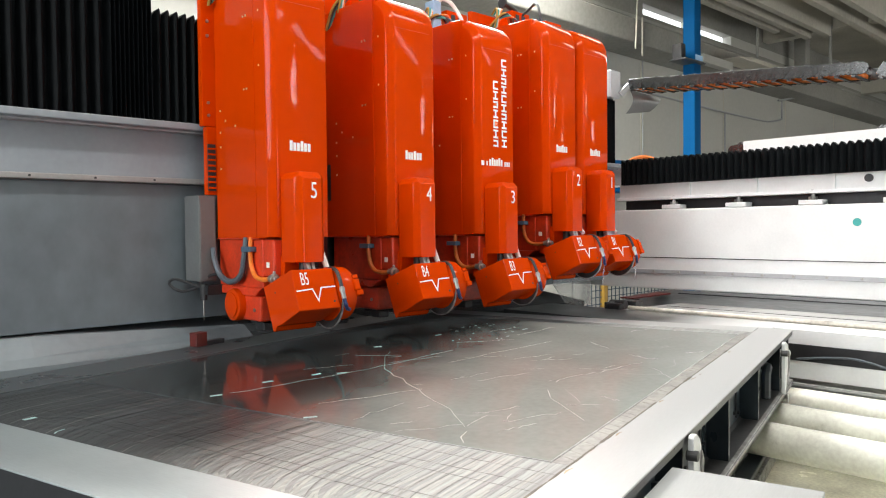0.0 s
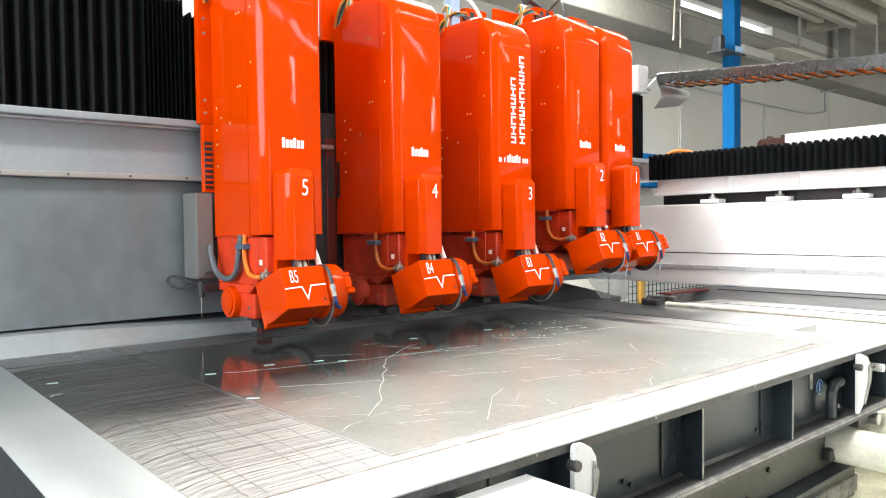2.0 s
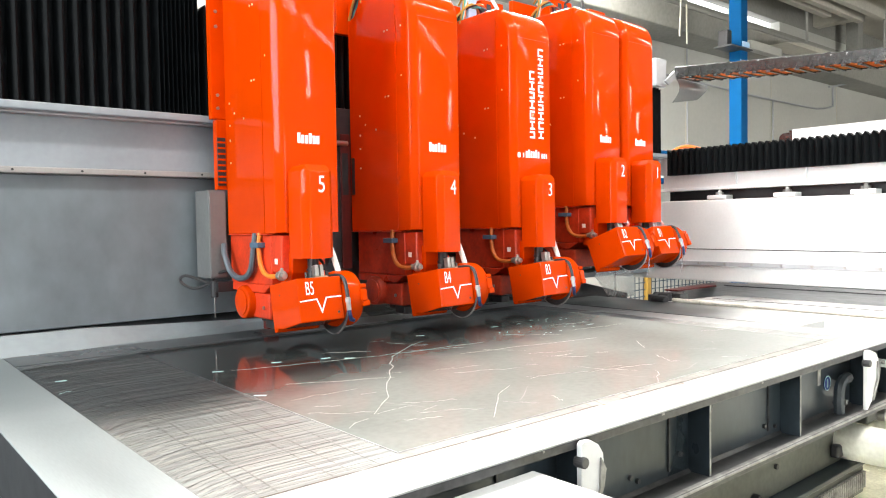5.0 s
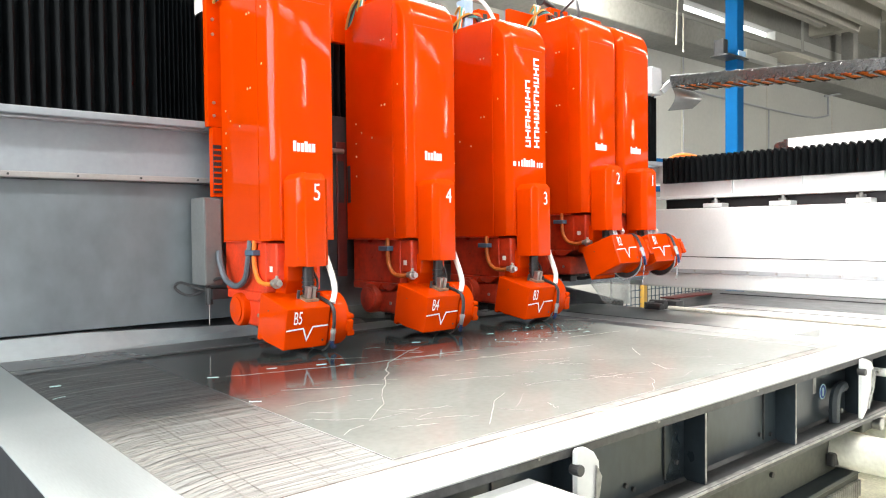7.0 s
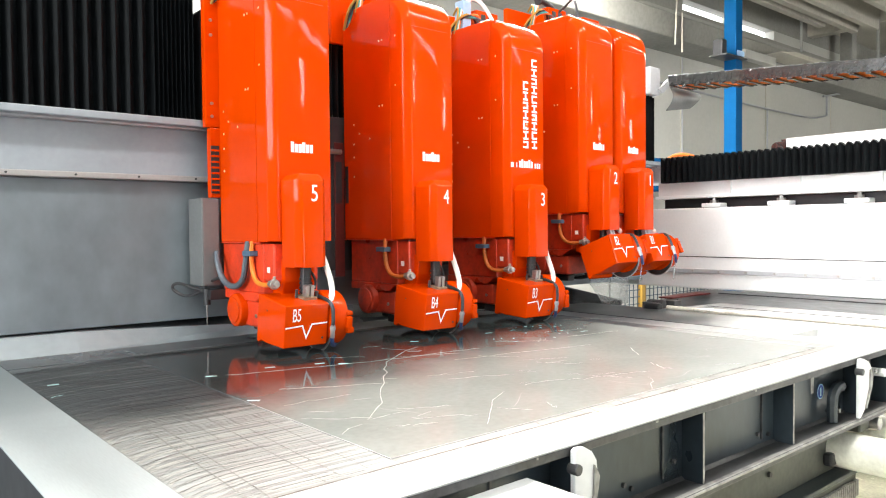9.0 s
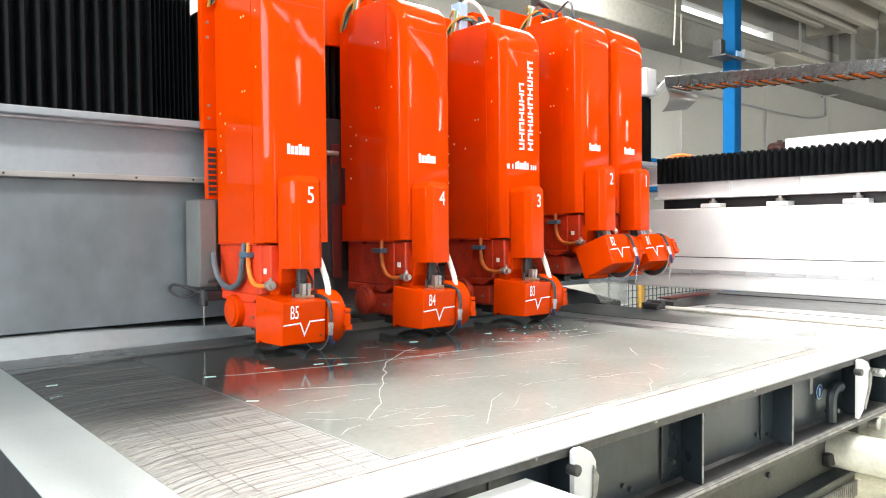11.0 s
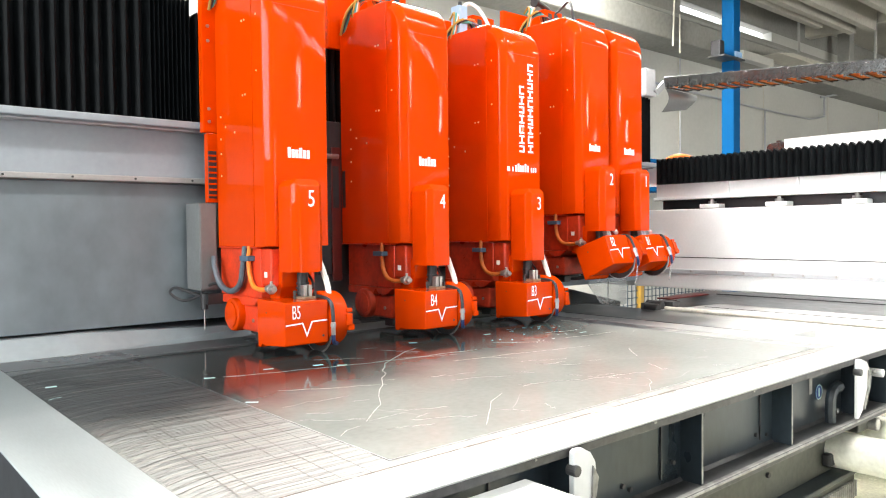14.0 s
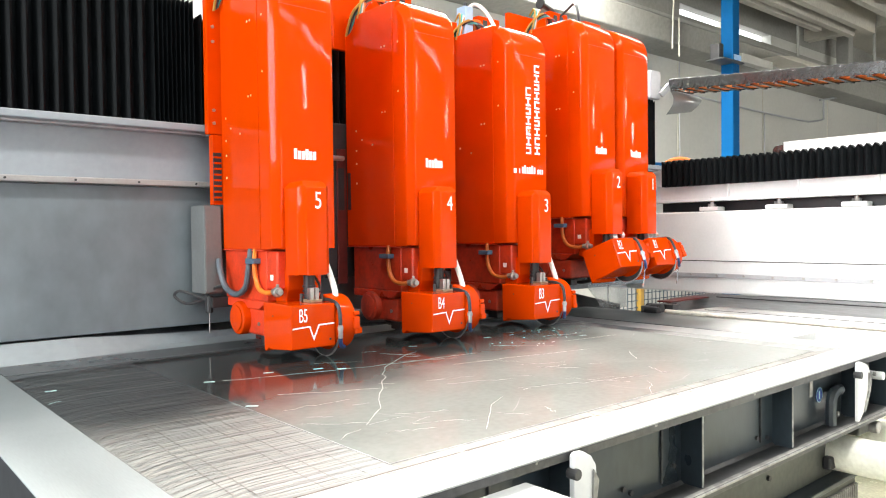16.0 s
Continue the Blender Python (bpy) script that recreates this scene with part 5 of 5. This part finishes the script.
    if number in "543":
        jets = WATERJETS[number]
    else:
        jets = [((0.06, -0.27, -0.315), (0.0, 0.02, -0.13), 0.006)]
    flows = []
    for k, (p0, d, r) in enumerate(jets):
        dv = Vector(d)
        pts = [Vector((0, 0, 0.0)), dv * 0.35 + Vector((0, 0, 0.006)), dv * 0.7 + Vector((0.004, 0, 0.004)), dv]
        w = part("water_stream", tube(pts, r * 0.7, 6, 5), WATER, unit, "thin stream of cooling water")
        w.matrix_basis = pose(*p0, 20.7)
        flows.append((w, p0))
    # valve block on top of the guard box
    vb = part("valve_block", moved(box(-0.05, 0.02, -0.05, 0.03, 0, 0.012), pose(-0.03, q[0][0] - 0.15, q[0][1], 0)), BRASSY, unit, "dull brass valve plate")
    for dx in (-0.035, -0.008):
        part("valve", moved(box(dx, dx + 0.020, -0.035, 0.0, 0.012, 0.068, 0.003), pose(-0.03, q[0][0] - 0.15, q[0][1], 0)), CHROME, vb)
    for dx, dy, h in ((0.02, 0.0, 0.05), (0.035, -0.02, 0.035), (-0.055, 0.02, 0.04)):
        part("pipe_stub", moved(cyl("z", (dx, dy), 0.008, 0.0, h, 8, 0.002), pose(-0.03, q[0][0] - 0.15, q[0][1], 0)), FASCIA, unit)
    part("cable", tube([(0.0, -0.16, -0.05), (0.02, -0.13, -0.02), (0.015, -0.09, 0.02), (-0.01, -0.07, 0.05)], 0.007, 6), DARKER, unit)
    return t, unit, flows


HEADS = []
for num, hx, dz in (("5", 1.870, 0.0), ("4", 2.712, 0.0), ("3", 3.515, 0.0), ("2", 4.268, 0.152), ("1", 4.684, 0.150)):
    ob, unit, flows = cutting_head(num, num == "5")
    HEADS.append((num, hx, dz, ob, unit, flows))

# rows: time, travel of the bridge, drop of heads 5 to 3
TRAVEL = [(0.0, 0.015, 0.017), (0.1, 0.100, 0.017), (0.2, 0.176, 0.017), (0.3, 0.241, 0.017), (0.4, 0.297, 0.017), (0.5, 0.343, 0.017), (0.7, 0.430, 0.015), (1.0, 0.492, 0.014), (1.5, 0.470, 0.011), (2.0, 0.119, 0.012), (2.5, -0.005, 0.012), (3.0, -0.010, 0.017), (4.2, -0.010, 0.014), (6.3, -0.004, 0.004), (7.0, 0.0, 0.0), (7.5, 0.001, -0.006), (8.0, 0.002, -0.008), (9.2, 0.010, -0.010), (11.5, 0.038, -0.017), (12.5, 0.045, -0.022), (13.0, 0.051, -0.022), (13.5, 0.049, -0.024), (14.0, 0.030, -0.027), (14.5, 0.020, -0.028), (15.0, 0.006, -0.027), (15.5, -0.010, -0.025), (16.0, -0.027, -0.021)]
# rows: time, place of heads 5 to 1 along the bridge: they close up at first and spread out
SPREAD = [(0.0, 0.212, 0.148, 0.069, 0.014, 0.009), (0.1, 0.177, 0.124, 0.058, 0.010, 0.006), (0.2, 0.146, 0.103, 0.047, 0.006, 0.003), (0.3, 0.119, 0.084, 0.038, 0.003, 0.0), (0.4, 0.096, 0.068, 0.031, 0.001, -0.001), (0.5, 0.077, 0.055, 0.025, 0.0, -0.003), (0.7, 0.040, 0.030, 0.012, -0.005, -0.009), (1.0, 0.011, 0.013, 0.003, -0.009, -0.014), (1.5, 0.010, 0.014, 0.006, -0.008, -0.013), (2.0, 0.019, 0.018, 0.015, 0.004, 0.004), (2.5, 0.012, 0.015, 0.013, 0.007, 0.009), (3.0, 0.0, 0.003, -0.002, 0.003, 0.008), (4.2, 0.002, 0.002, 0.002, 0.002, 0.002), (7.0, 0.0, 0.0, 0.0, 0.0, 0.0), (12.5, -0.003, -0.003, -0.003, -0.003, -0.003), (13.5, 0.0, 0.0, 0.0, 0.0, 0.0), (14.5, 0.007, 0.007, 0.007, 0.007, 0.007), (16.0, 0.008, 0.008, 0.008, 0.008, 0.008)]
TURN = [(0.0, 14.8), (0.1, 12.3), (0.2, 10.0), (0.3, 8.0), (0.4, 6.3), (0.5, 4.77), (0.6, 3.4), (0.7, 2.2), (0.8, 1.2), (1.0, 0.12), (1.2, 0.0), (16.0, 0.0)]
TILT = [(0.0, -20.7), (4.2, -20.7), (4.7, -18), (5.2, -3), (5.7, 9.5), (6.3, 12.3), (7.0, 12.4), (8.0, 10.5), (9.2, 7.6), (11.3, 3.2), (12.5, 1.2), (13.5, 0), (16.0, 0)]


def along(rows, t, k):
    """Column k of the rows, at t seconds."""
    return float(np.interp(t, [r[0] for r in rows], [r[k] for r in rows]))


def motions():
    walk(saw_table, [(t, pose(PX, PY, 0, 0, 0, a)) for t, a in TURN])
    walk(stone, [(t, pose(PX, PY, 0.9476, 0, 0, a)) for t, a in TURN])
    walk(the_bridge, [(t, pose(0, 4.0 + dy, 0)) for t, dy, dz in TRAVEL])
    walk(carrier, [(t, pose(CHAIN_X, 4.0 + dy, 0)) for t, dy, dz in TRAVEL])
    for num, hx, z0, ob, unit, flows in HEADS:
        low = num in "543"
        k = "54321".index(num) + 1
        times = sorted({r[0] for r in TRAVEL} | {r[0] for r in SPREAD})
        walk(ob, [(t, pose(hx + along(SPREAD, t, k), YF + along(TRAVEL, t, 1), z0 + (along(TRAVEL, t, 2) if low else 0.0))) for t in times])
        if low:
            walk(unit, [(t, pose(0, PIVOT[0], PIVOT[1], a)) for t, a in TILT])
            # the water starts to run from the guard, and stops before the guards turn
            for w, p in flows:
                shut, run = pose(-0.1, p[1] + 0.09, p[2] + 0.15, 20.7), pose(*p, 20.7)
                walk(w, [(0.0, shut), (2.7, shut), (2.95, run), (4.3, run), (4.6, shut), (16.0, shut)])
        else:
            walk(unit, [(t, pose(0, PIVOT[0], PIVOT[1], -20.7)) for t in (0.0, 16.0)])


motions()
